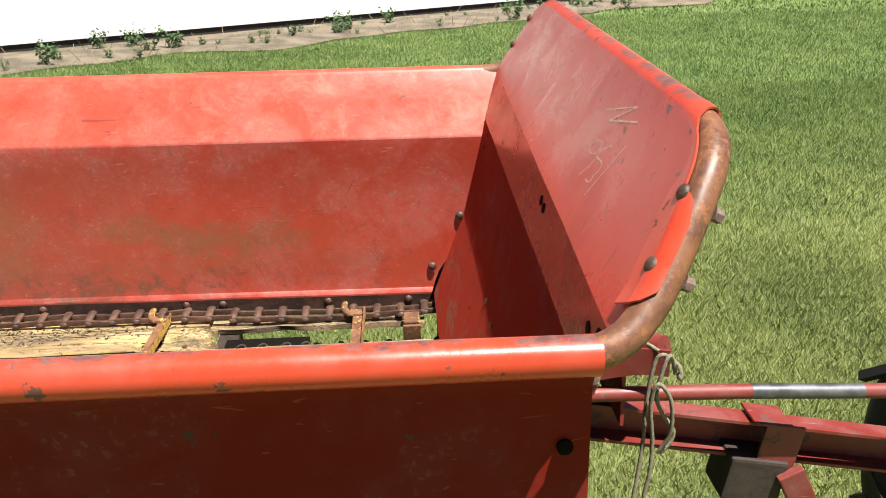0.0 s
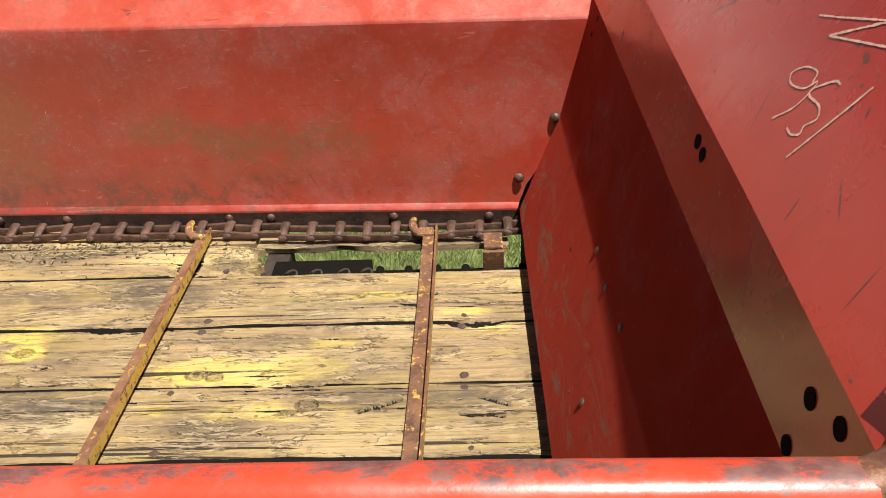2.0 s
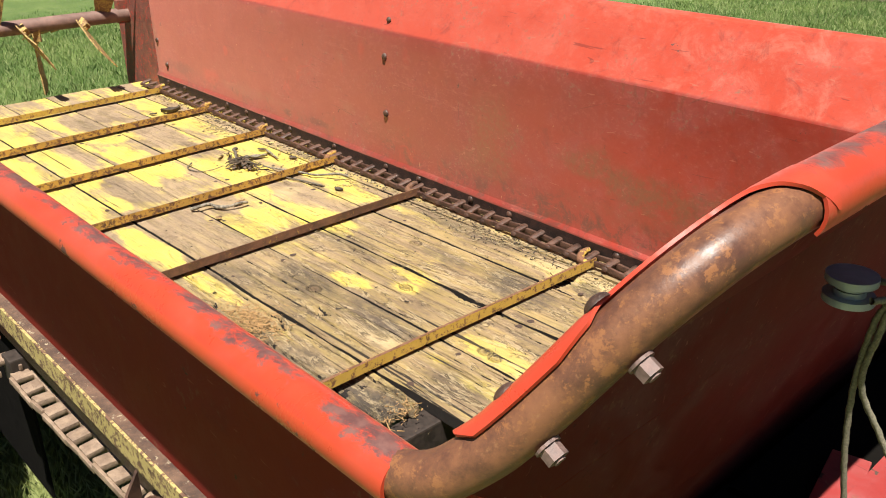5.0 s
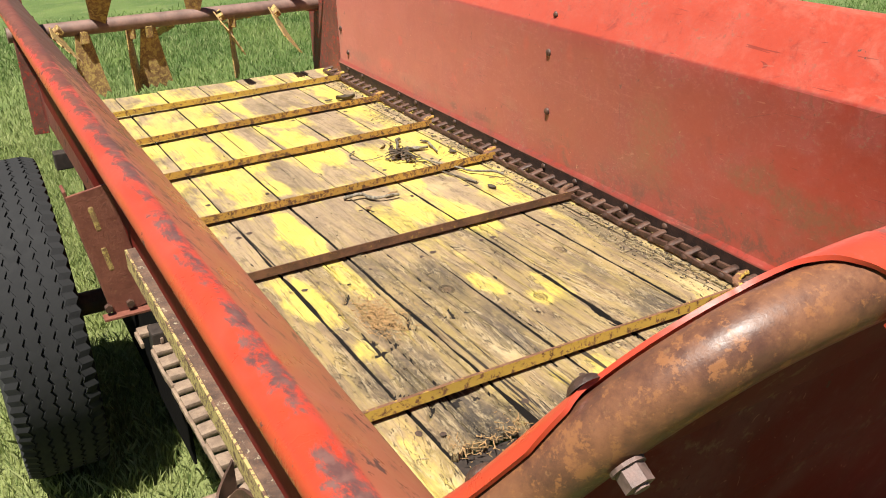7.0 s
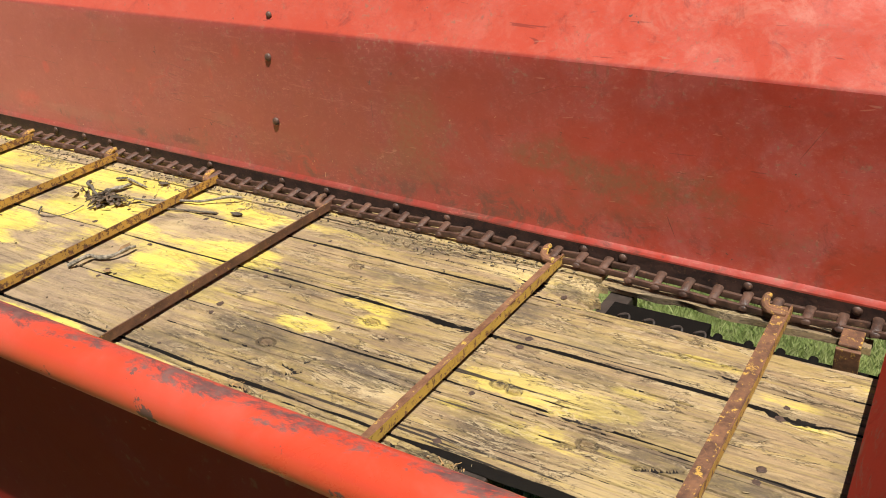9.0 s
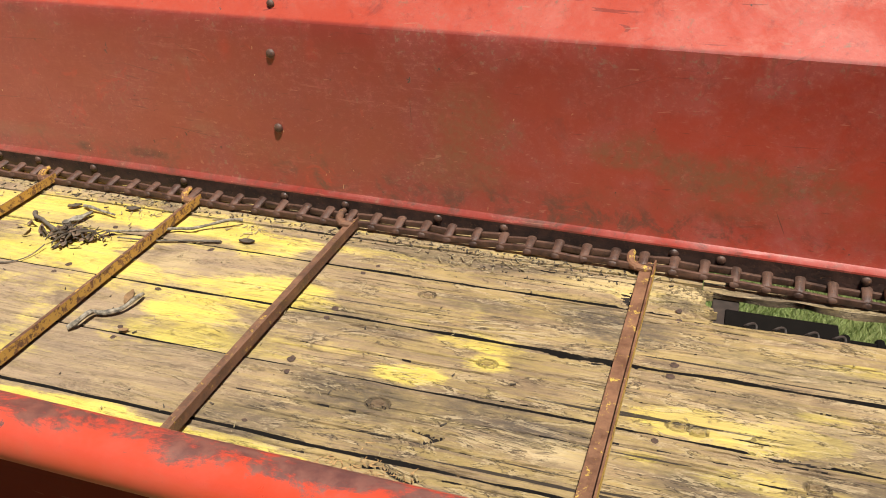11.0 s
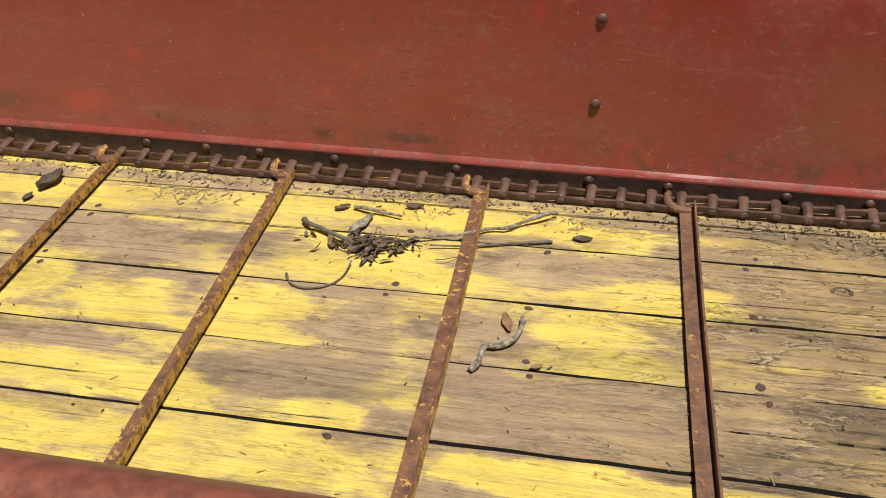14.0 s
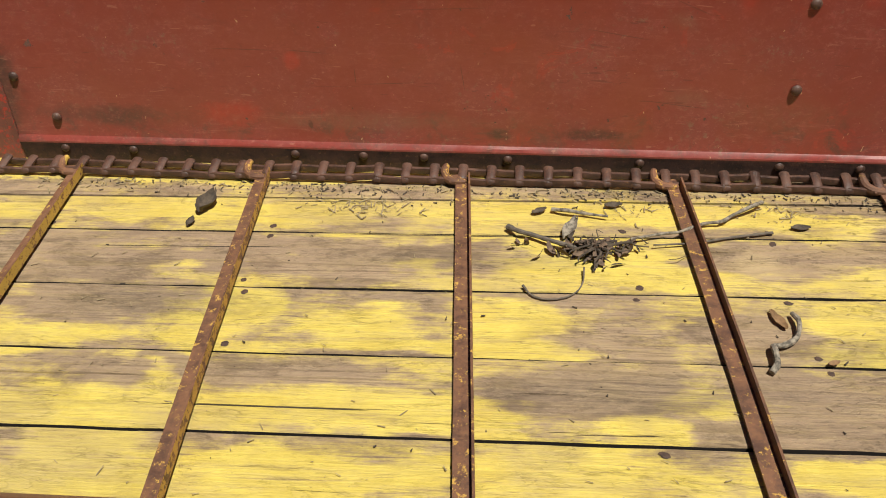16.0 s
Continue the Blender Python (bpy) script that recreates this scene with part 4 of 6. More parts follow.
def board(y0, y1, x0, x1, ragged, seed):
    """One plank along x with drying cracks along the grain; its front end is broken where ragged is set."""
    rnd = random.Random(seed * 17)
    ny = max(24, int((y1 - y0) / 0.0018))
    sag = rnd.uniform(-0.0015, 0.0015)
    xs, vs = np.concatenate([np.linspace(x0, -1.08, 150, endpoint=False), np.linspace(-1.08, x1, int((x1 + 1.08) / 0.0042))]), np.linspace(0, 1, ny + 1)
    nx = len(xs) - 1
    X = np.repeat(xs[:, None], ny + 1, 1)
    worn = np.clip((xs + 1.7) / 0.8, 0, 1)
    gap = 0.0023 + 0.0014 * worn
    wave = [np.array([(0.002 + 0.003 * worn[i]) * noise.noise(Vector((x * 9, seed * 3.1, e))) + 0.0012 * worn[i] * noise.noise(Vector((x * 45, seed, e))) for i, x in enumerate(xs)]) for e in (0.0, 5.0)]
    lo, hi = y0 + gap + wave[0], y1 - gap + wave[1]
    Y = lo[:, None] + (hi - lo)[:, None] * vs[None, :]
    Z = np.array([[0.0016 * noise.noise(Vector((x * 2.1, v * 1.4, seed))) for v in vs[::4]] for x in xs])
    Z = np.array([np.interp(vs, vs[::4], r) for r in Z])
    ridge = np.random.default_rng(seed).normal(0, 1, ny + 1)
    ridge = np.convolve(ridge, (0.25, 0.5, 0.25), "same")
    Z += 0.0003 * ridge[None, :] * (0.4 + worn[:, None])
    Z += FLOOR + sag - 0.002 * (np.abs(vs - 0.5) > 0.49)[None, :]
    # cracks
    for k in range(27):
        front = k < 21
        start = rnd.uniform(max(x0, -1.35), x1) if front else rnd.uniform(x0, x1)
        length = rnd.choice((0.06, 0.12, 0.2, 0.35, 0.6)) * rnd.uniform(0.6, 1.3)
        v, depth, wide = rnd.uniform(0.03, 0.97), rnd.uniform(0.007, 0.018) * (1 if front else 0.4), rnd.random() < 0.16 and front
        j = v * ny
        for i in range(nx + 1):
            q = (xs[i] - start) / length
            if not 0 <= q <= 1:
                continue
            j += rnd.choice((0, 0, 0, 0.12, -0.12)) + 0.10 * noise.noise(Vector((xs[i] * 6, seed, k)))
            if 2 < j < ny - 2:
                d = depth * min(1, 6 * q, 6 * (1 - q)) * (0.75 + 0.5 * noise.noise(Vector((xs[i] * 30, k, seed))))
                half = 0.62 + (0.55 * min(1, 5 * q, 5 * (1 - q)) if wide else 0.0)
                Z[i] -= d * np.exp(-((np.arange(ny + 1) - j) / half) ** 2)
                Z[i, int(j) - 2] += 0.0015 * (0.5 + noise.noise(Vector((xs[i] * 40, k, 0)))) * (q < 0.8) * front
    # breaks across the grain round the rotten places
    for ax, ay, cx, cy, depth in BREAKS:
        if not y0 - 0.02 < ay < y1 + 0.02:
            continue
        q = np.clip(((X - ax) * (cx - ax) + (Y - ay) * (cy - ay)) / ((cx - ax) ** 2 + (cy - ay) ** 2), 0, 1)
        jag = np.array([[0.005 * noise.noise(Vector((x * 60, y * 60, 3.0))) for y in np.linspace(y0, y1, 12)] for x in xs])
        jag = np.array([np.interp(vs, np.linspace(0, 1, 12), r) for r in jag])
        away = np.hypot(X - ax - q * (cx - ax), Y - ay - q * (cy - ay) + jag)
        Z -= depth * np.exp(-(away / 0.0042) ** 2)
    for kx, ky, r in KNOTS:
        d = np.hypot((X - kx) * 0.8, Y - ky)
        Z -= 0.006 * (np.abs(d - r) < 0.0017) + 0.004 * (d < r * 0.35)
    for kx, ky, rx, ry, depth in HOLLOWS:
        d = np.hypot((X - kx) / rx, (Y - ky) / ry)
        if d.min() < 1.2:
            near = d < 1.4
            rough = np.zeros_like(d)
            rough[near] = [0.35 * noise.noise(Vector((x * 55, y * 120, 1.0))) + 0.2 * noise.noise(Vector((x * 160, y * 300, 5.0))) for x, y in zip(X[near], Y[near])]
            Z -= depth * np.clip((0.95 - d - rough) / 0.3, 0, 1) * (0.8 + rough)
    if ragged:
        tip = np.clip((X - x1 + 0.1) / 0.1, 0, 1)
        Z -= 0.010 * tip ** 2 + 0.0022 * tip * np.random.default_rng(seed).normal(0, 1, Z.shape)
        fray = np.array([ragged * (noise.noise(Vector((v * 5, seed, 0.4))) + 0.5 * noise.noise(Vector((v * 21, seed, 2.2)))) for v in vs])
        X += (np.clip((X - x1 + 0.07) / 0.07, 0, 1)) * fray[None, :]
    n = (nx + 1) * (ny + 1)
    at = np.arange(n).reshape(nx + 1, ny + 1)
    quads = np.stack([at[:-1, :-1], at[1:, :-1], at[1:, 1:], at[:-1, 1:]], -1).reshape(-1, 4).tolist()
    rim = np.concatenate([at[:-1, 0], at[-1, :-1], at[:0:-1, -1], at[0, :0:-1]])
    top = np.stack([X, Y, Z], -1).reshape(-1, 3)
    low = top[rim].copy()
    low[:, 2] = FLOOR - 0.026
    m = len(rim)
    quads += [[int(rim[(k + 1) % m]), int(rim[k]), n + k, n + (k + 1) % m] for k in range(m)]
    me = bpy.data.meshes.new("board")
    me.from_pydata(np.concatenate([top, low]).tolist(), [], quads + [list(range(n + m - 1, n - 1, -1))])
    me.update()
    # how much paint the rear boards have kept
    left = np.zeros(X.shape)
    ragged_edge = np.array([[noise.noise(Vector((x * 7, y * 17, 2.0))) + 0.6 * noise.noise(Vector((x * 22, y * 60, 7.0))) for y in Y[i, ::6]] for i, x in enumerate(xs)])
    ragged_edge = np.array([np.interp(np.arange(ny + 1), np.arange(0, ny + 1, 6), r) for r in ragged_edge])
    for spots, amount in ((REAR_PAINT, 0.13), (REAR_BARE, -0.11)):
        for sx, sy, rx, ry in spots:
            away = np.hypot((X - sx) / (1.12 * rx), (Y - sy) / (1.12 * ry)) + 0.75 * ragged_edge
            left += amount * np.clip((1.15 - away) / 0.6, 0, 1)
    kept = me.attributes.new("paint_left", "FLOAT", "POINT")
    kept.data.foreach_set("value", np.concatenate([left.reshape(-1), np.zeros(m)]).astype(np.float32))
    ob = soften(link_mesh("board", me, WOOD, floor), 32)
    # dirt and rot in the cracks and hollows, with their shade painted dark
    me.materials.append(DIRT_SHADE)
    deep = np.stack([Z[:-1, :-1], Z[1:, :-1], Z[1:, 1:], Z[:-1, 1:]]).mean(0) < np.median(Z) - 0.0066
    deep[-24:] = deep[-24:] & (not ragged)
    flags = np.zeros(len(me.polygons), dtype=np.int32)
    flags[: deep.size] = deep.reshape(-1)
    # soiled long edges, also darkened for the joints' shade, as far as the broken end
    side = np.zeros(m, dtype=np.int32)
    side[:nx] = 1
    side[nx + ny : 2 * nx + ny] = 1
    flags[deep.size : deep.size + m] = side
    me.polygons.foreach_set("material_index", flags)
    return ob


HOLE_FAR, HOLE_NEAR = -0.445, -0.43
# packed dirt in the joints
for k, y in enumerate(JOINTS[1:-1]):
    x1 = {0: HOLE_FAR - 0.02, 3: HOLE_NEAR - 0.02, 4: HOLE_NEAR - 0.02}.get(k, 0.112)
    rows = [[(x, y + e, FLOOR - 0.021 + 0.0025 * noise.noise(Vector((x * 30, y, e * 200)))) for e in (-0.011, 0.0, 0.011)] for x in np.linspace(FLOOR_REAR + 0.02, x1, 160)]
    tagged(link_mesh("joint_dirt", sheet(rows, 0.004), DIRT_SHADE, floor, "dark dirt packed between boards"), kind="stuff")
for k in range(7):
    end, rag = {0: (HOLE_FAR, 0.03), 4: (HOLE_NEAR, 0.022)}.get(k, (0.118 + 0.002 * (k % 3), 0.0))
    board(JOINTS[k + 1], JOINTS[k], FLOOR_REAR + 0.012 - 0.008 * (k % 2), end, rag, k + 1)
# ledge boards below the chain: whole at the rear, splintered at the front
def ledge(x0, x1, inner, outer, drop, fray):
    rows = []
    n = 60
    for i in range(n + 1):
        x = x0 + (x1 - x0) * i / n
        a = inner(x) + fray * noise.noise(Vector((x * 18, 1.3, 0)))
        c = outer(x) + fray * noise.noise(Vector((x * 13, 7.7, 0)))
        rows.append([(x, a + (c - a) * k / 4, FLOOR - drop + 0.5 * fray * noise.noise(Vector((x * 9, k * 3.1, 2)))) for k in range(5)])
    return soften(link_mesh("chain_ledge", sheet(rows, 0.014), WOOD, spreader, "splintered yellow wooden ledge below the chain"), 40)


ledge(FLOOR_REAR + 0.012, -0.452, lambda x: 1.1632, lambda x: wall_y(x) + 0.012, 0.0, 0.0)
ledge(-0.45, 0.075, lambda x: chain_y(x) - 0.03, lambda x: chain_y(x) - 0.003, 0.010, 0.011)
ledge(-0.45, 0.06, lambda x: chain_y(x) + 0.003, lambda x: chain_y(x) + 0.022, 0.012, 0.008)
# cross members under the floor
for x in (-0.405, -1.15, -1.9, -2.6):
    b = bmesh.new()
    solid(b, (0.05, 1.16, 0.06), (x, 0.62, FLOOR - 0.058), None, 0.004)
    part("cross_member", b, GREASY, spreader, "dark greasy steel cross member under the floor")

b = bmesh.new()
dome_head(b, 0.0094, 0.0014, 14, 2)
for v in b.verts:
    v.co.xy *= 0.85 + 0.3 * noise.noise(Vector((v.co.x * 160, v.co.y * 160, 2.0)))
nail = part("nail_head", b, NAIL, floor, "rusty nail head")
nail.matrix_basis = Matrix.Translation((-0.48, 0.882, FLOOR + 0.0005))
rnd = random.Random(4)
for x in (-0.01, -0.48, -1.10, -1.465, -1.72, -2.41, -2.85):
    for j, y in enumerate(JOINTS[1:-1]):
        for d in (-0.016, 0.018):
            xx = x + rnd.uniform(-0.012, 0.012)
            if x == -0.48 and j == 1 and d > 0 or (x > -0.46 and j in (0, 3, 4) and x > -0.2 and rnd.random() < 0.5):
                continue
            if (x == -0.01 and (j == 0 and d > 0 or j == 3 and d < 0 or j == 4 and d > 0)):
                continue
            if rnd.random() > 0.22:
                same_mesh(nail, floor, Matrix.Translation((xx, y + d, FLOOR + 0.0002)) @ Matrix.Rotation(rnd.uniform(0, 6.28), 4, "Z") @ Matrix.Diagonal((rnd.uniform(0.7, 1.15), rnd.uniform(0.6, 0.95), 1, 1)))

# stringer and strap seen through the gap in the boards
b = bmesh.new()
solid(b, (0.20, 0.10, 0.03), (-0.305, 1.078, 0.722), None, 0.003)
part("stringer", b, FLAT_BLACK, spreader, "black stringer under the broken board")
b = bmesh.new()
rod(b, (-0.21, 1.112, 0.712), (0.2, 1.112, 0.712), 0.0055, seg=10)
for x in np.arange(-0.19, 0.16, 0.0588):
    rod(b, (x, 1.098, 0.712), (x, 1.126, 0.712), 0.009, seg=10)
part("tie_rod", b, FLAT_BLACK, spreader, "thin dark rusty rod under the floor")
b = bmesh.new()
solid(b, (0.042, 0.008, 0.10), (0.043, 1.092, 0.725), Euler((0.15, 0, 0)).to_matrix(), 0.002)
solid(b, (0.038, 0.06, 0.006), (0.043, 1.122, 0.776), None, 0.002)
part("ledge_strap", b, BAR_RUST, spreader, "worn brown steel strap holding the ledge")
for x in (-0.36, -0.31, -0.255, -0.21):
    b = bmesh.new()
    ring = [Vector((x + 0.011 * math.cos(t), 1.06 + 0.004 * math.sin(t * 2), 0.746 + 0.008 * math.sin(t))) for t in np.linspace(0, 2 * math.pi, 15)]
    tube(b, ring, 0.0026, 6)
    part("wire_ring", b, GREASY, spreader, "small rusty wire ring at the board edge")

# ---- apron chain ----
PITCH = 0.0588


def chain_link():
    """One open steel link along x: two side rails and a curled cross strap, origin at the strap."""
    b = bmesh.new()
    for side in (-1, 1):
        solid(b, (PITCH * 1.02, 0.0085, 0.0135), (PITCH * 0.47, side * 0.0175, 0.0015), None, 0.002)
    # the curled strap: wide at both ends, raised to a point on the wall side
    rings = []
    for y, half, z, t in ((-0.0245, 0.006, -0.002, 0.006), (-0.0215, 0.0092, 0.003, 0.008), (-0.015, 0.0094, 0.0075, 0.0085), (-0.004, 0.0088, 0.0105, 0.0095), (0.008, 0.009, 0.013, 0.0095), (0.018, 0.0104, 0.0155, 0.0095), (0.0225, 0.0098, 0.016, 0.009), (0.0255, 0.005, 0.013, 0.006)):
        rings.append([b.verts.new((half * cx + 0.001, y, 0.72 * z + t * cz)) for cx, cz in ((-1, -0.35), (-1, 0.1), (-0.6, 0.45), (0, 0.55), (0.6, 0.45), (1, 0.1), (1, -0.35), (0, -0.5))])
    for r, q in zip(rings, rings[1:]):
        for k in range(8):
            b.faces.new((r[k], r[(k + 1) % 8], q[(k + 1) % 8], q[k]))
    b.faces.new(rings[0][::-1])
    b.faces.new(rings[-1])
    bmesh.ops.recalc_face_normals(b, faces=b.faces)
    return b


chain = new("apron_chain")
chain.parent = spreader
tagged(chain, "rusty apron chain along the side wall")
first = soften(part("chain_link", chain_link(), DARK_RUST, chain), 40)
first.matrix_basis = pose(0.075, chain_y(0.075), FLOOR + 0.012)
n_links = int((0.075 - FLOOR_REAR) / PITCH)
for k in range(1, n_links):
    x = 0.075 - k * PITCH
    z = FLOOR + 0.012 + 0.003 * noise.noise(Vector((x * 3, 0, 0))) - (0.006 if x > -0.4 else 0)
    same_mesh(first, chain, pose(x, chain_y(x) + 0.0015 * noise.noise(Vector((x * 20, 3, 0))), z, rnd.uniform(-4, 4), rnd.uniform(-5, 5), -1.4))

# ---- apron bars ----
BARS = (-0.075, -0.55, -1.197, -1.605, -2.03, -2.45, -2.86)
SKEW = (-0.018, -0.01, 0.017, 0.032, 0.06, 0.075, 0.075)
BAR_LOOK = (BAR_RUST, BAR_YELLOW, DARK_BAR, BAR_RUST, BAR_RUST, BAR_RUST, BAR_YELLOW)


def apron_bar(x, material, bow, skew):
    """An angle iron across the floor with its upright leg on the front side, hooked to the chain."""
    y0, y1 = 0.092, chain_y(x) - 0.012
    z = FLOOR + 0.009
    prof = [(-0.0245, 0), (-0.0245, 0.004), (0.0015, 0.0042), (0.0018, 0.021), (0.0055, 0.0215), (0.006, 0.0005), (0.004, 0)]
    b = bmesh.new()
    rings = []
    n = 16
    for i in range(n + 1):
        y = y0 + (y1 - y0) * i / n
        off = bow * math.sin(math.pi * i / n) - skew * (1 - i / n)
        rings.append([b.verts.new((x - off + px + 0.0005 * noise.noise(Vector((y * 30, px * 90, x))), y, z + pz + 0.001 * noise.noise(Vector((y * 5, x, 0))))) for px, pz in prof])
    for r, s in zip(rings, rings[1:]):
        for k in range(len(prof)):
            b.faces.new((r[k], r[(k + 1) % len(prof)], s[(k + 1) % len(prof)], s[k]))
    b.faces.new(rings[0])
    b.faces.new(rings[-1][::-1])
    ob = part("apron_bar", b, material, spreader, "rusty angle-iron bar with worn yellow paint across the floor")
    b = bmesh.new()
    hook = smooth_path([(x - 0.045, y1 + 0.036, z + 0.014), (x - 0.0475, y1 + 0.022, z + 0.013), (x - 0.0455, y1 + 0.006, z + 0.008), (x - 0.036, y1 - 0.008, z + 0.006), (x - 0.021, y1 - 0.014, z + 0.006), (x - 0.004, y1 - 0.014, z + 0.006)], 4)
    tube(b, hook, lambda q: 0.0066 + 0.0024 * math.sin(math.pi * q), 10)
    solid(b, (0.036, 0.03, 0.006), (x - 0.02, y1 - 0.004, z + 0.006), Euler((0, 0, 0.1)).to_matrix(), 0.0025)
    bmesh.ops.create_uvsphere(b, u_segments=10, v_segments=6, radius=0.0062, matrix=Matrix.Translation((x - 0.017, y1 - 0.006, z + 0.009)) @ Matrix.Diagonal((1, 1, 0.5, 1)))
    part("chain_hook", b, material, ob, "bent lug on the chain")
    return ob


for k, x in enumerate(BARS):
    apron_bar(x, BAR_LOOK[k], 0.004 * ((k * 7) % 3 - 1), SKEW[k])

# ---- bolts ----
b = bmesh.new()
dome_head(b, 0.0108, 0.0075, 16, 5)
bolt = part("round_bolt", b, DARK_RUST, spreader, "rusty round bolt head", True)
bolt.matrix_basis = stand((-1.397, wall_y(-1.397) - 0.001, 1.126), (0, -1, 0))
for x, z in ((-1.399, 0.957), (-1.394, 1.228), (-2.988, 0.956), (-2.92, 0.863)):
    same_mesh(bolt, spreader, stand((x, wall_y(x) - 0.001 + (0.019 if z > 1.2 else 0), z), (0, -1, 0)) @ Matrix.Scale(0.85 if z > 1.2 else 1.0, 4))
for x in (0.038, -0.162, -0.424, -0.515, -0.87, -1.02, -1.244, -1.401, -1.678, -1.948, -2.124, -2.253, -2.401, -2.762, -2.918):
    same_mesh(bolt, spreader, stand((x, wall_y(x) - 0.0065, 0.792), (0, -1, 0.1)) @ Matrix.Scale(0.9, 4))
for p in ((0.100, 0.876), (0.170, 1.005)):
    same_mesh(bolt, spreader, stand((p[0], wall_y(p[0]) - 0.004, p[1]), (-0.3, -1, 0)))


def front_point(y, z, off=0.0):
    """A place on the inner face of the front."""
    q = min(1, max(0, (y - front_near(z)) / (front_far(z) - front_near(z))))
    (xf, zf), (xs, zs) = upper_fold(q), strip_foot(q)
    if z > zf:
        xt, zt = flare_top(q)
        a, c = (xf, zf), (xt, zt)
    elif z > zs:
        a, c = (xs, zs), (xf, zf)
    elif z > FOLD[1]:
        a, c = FOLD, (xs, zs)
    else:
        a, c = PANEL_FOOT, FOLD
    x = a[0] + (c[0] - a[0]) * (z - a[1]) / (c[1] - a[1])
    n = Vector((a[1] - c[1], 0, c[0] - a[0])).normalized()
    return Vector((x + dent(y, z, 0.0016), y, z)) + n * off, n


b = bmesh.new()
dome_head(b, 0.0098, 0.0065, 16, 5)
big = part("large_bolt", b, DARK_RUST, spreader, "large rusty round bolt head on the flare", True)
p, n = front_point(-0.013, 1.352, 0.001)
big.matrix_basis = stand(p, n)
for y, z in ((0.02, 1.415), (1.246, 1.402), (1.219, 1.462)):
    p, n = front_point(y, z)
    same_mesh(big, spreader, stand(p, n))
for y, z in ((0.673, 1.012), (0.577, 1.01), (0.473, 1.02), (0.474, 0.901), (0.529, 0.874), (0.727, 0.882)):
    p, n = front_point(y, z, -0.001)
    same_mesh(bolt, spreader, stand(p, n) @ Matrix.Scale(0.65 if z > 0.89 else 0.3, 4))
# punched holes and bolt heads in the steep middle strip
b = bmesh.new()
rod(b, (0, 0, -0.002), (0, 0, 0.0012), 0.008, seg=12)
hole = part("bolt_hole", b, FLAT_BLACK, spreader, "dark punched bolt hole")
p, n = front_point(0.447, 1.276)
hole.matrix_basis = stand(p, n)
for y, z, s in ((0.422, 1.272, 1), (0.065, 1.249, 1.05), (0.072, 1.2, 1.0), (0.02, 1.262, 1.05), (1.13, 1.19, 0.6), (1.12, 1.22, 0.6)):
    p, n = front_point(y, z)
    same_mesh(hole, spreader, stand(p, n) @ Matrix.Scale(s, 4))


def hex_nut(at, axis, parent, r=0.0075):
    b = bmesh.new()
    rod(b, (0, 0, 0), (0, 0, 0.002), r * 1.2, seg=16)
    rod(b, (0, 0, 0.002), (0, 0, 0.011), r, seg=6)
    rod(b, (0, 0, 0.011), (0, 0, 0.0125), r * 0.55, seg=10)
    ob = part("hex_nut", b, STEEL, parent, "worn pale rusty hex nut")
    ob.matrix_basis = stand(at, axis)


OUT = Vector((0.87, 0, -0.49))
for at in ((0.326, 0.02, 1.401), (0.29, -0.013, 1.342), (0.356, 1.232, 1.435), (0.331, 1.264, 1.392)):
    hex_nut(Vector(at) + OUT * 0.018, OUT, spreader)

# ---- chalk marks ----
def chalk(points, width=0.0026):
    """A hand-drawn stroke on the flare, in (y, z)."""
    path = []
    for q in smooth_path([Vector((0, y, z)) for y, z in points], 6):
        p, n = front_point(q.y, q.z, 0.0006)
        path.append((p, n))
    b = bmesh.new()
    pairs = []
    for i, (p, n) in enumerate(path):
        q = path[min(i + 1, len(path) - 1)][0] - path[max(i - 1, 0)][0]
        s = q.cross(n).normalized() * width * (0.52 + 0.4 * noise.noise(p * 400))
        pairs.append((b.verts.new(p - s), b.verts.new(p + s)))
    for (a, c), (d, e) in zip(pairs, pairs[1:]):
        b.faces.new((a, c, e, d))
    return part("chalk_mark", b, CHALK, spreader, "pale chalk stroke")


def straight(*pts):
    out = []
    for (a, c), (d, e) in zip(pts, pts[1:]):
        out += [(a + (d - a) * k / 4, c + (e - c) * k / 4) for k in range(4)]
    return out + [pts[-1]]


chalk(straight((0.378, 1.425), (0.345, 1.432), (0.272, 1.449)), 0.0017)
chalk(straight((0.272, 1.449), (0.340, 1.418)), 0.0024)
chalk(straight((0.338, 1.418), (0.286, 1.428), (0.243, 1.436)), 0.0019)
chalk([(0.312, 1.386), (0.317, 1.394), (0.339, 1.391), (0.353, 1.381), (0.342, 1.375), (0.318, 1.379), (0.307, 1.389), (0.305, 1.382), (0.312, 1.364), (0.331, 1.347)], 0.002)
chalk([(0.273, 1.398), (0.284, 1.397), (0.305, 1.383), (0.301, 1.378), (0.280, 1.378), (0.269, 1.371), (0.278, 1.361), (0.276, 1.355), (0.287, 1.350), (0.299, 1.351)], 0.002)
chalk(straight((0.233, 1.410), (0.244, 1.386), (0.256, 1.362), (0.269, 1.337)), 0.0022)

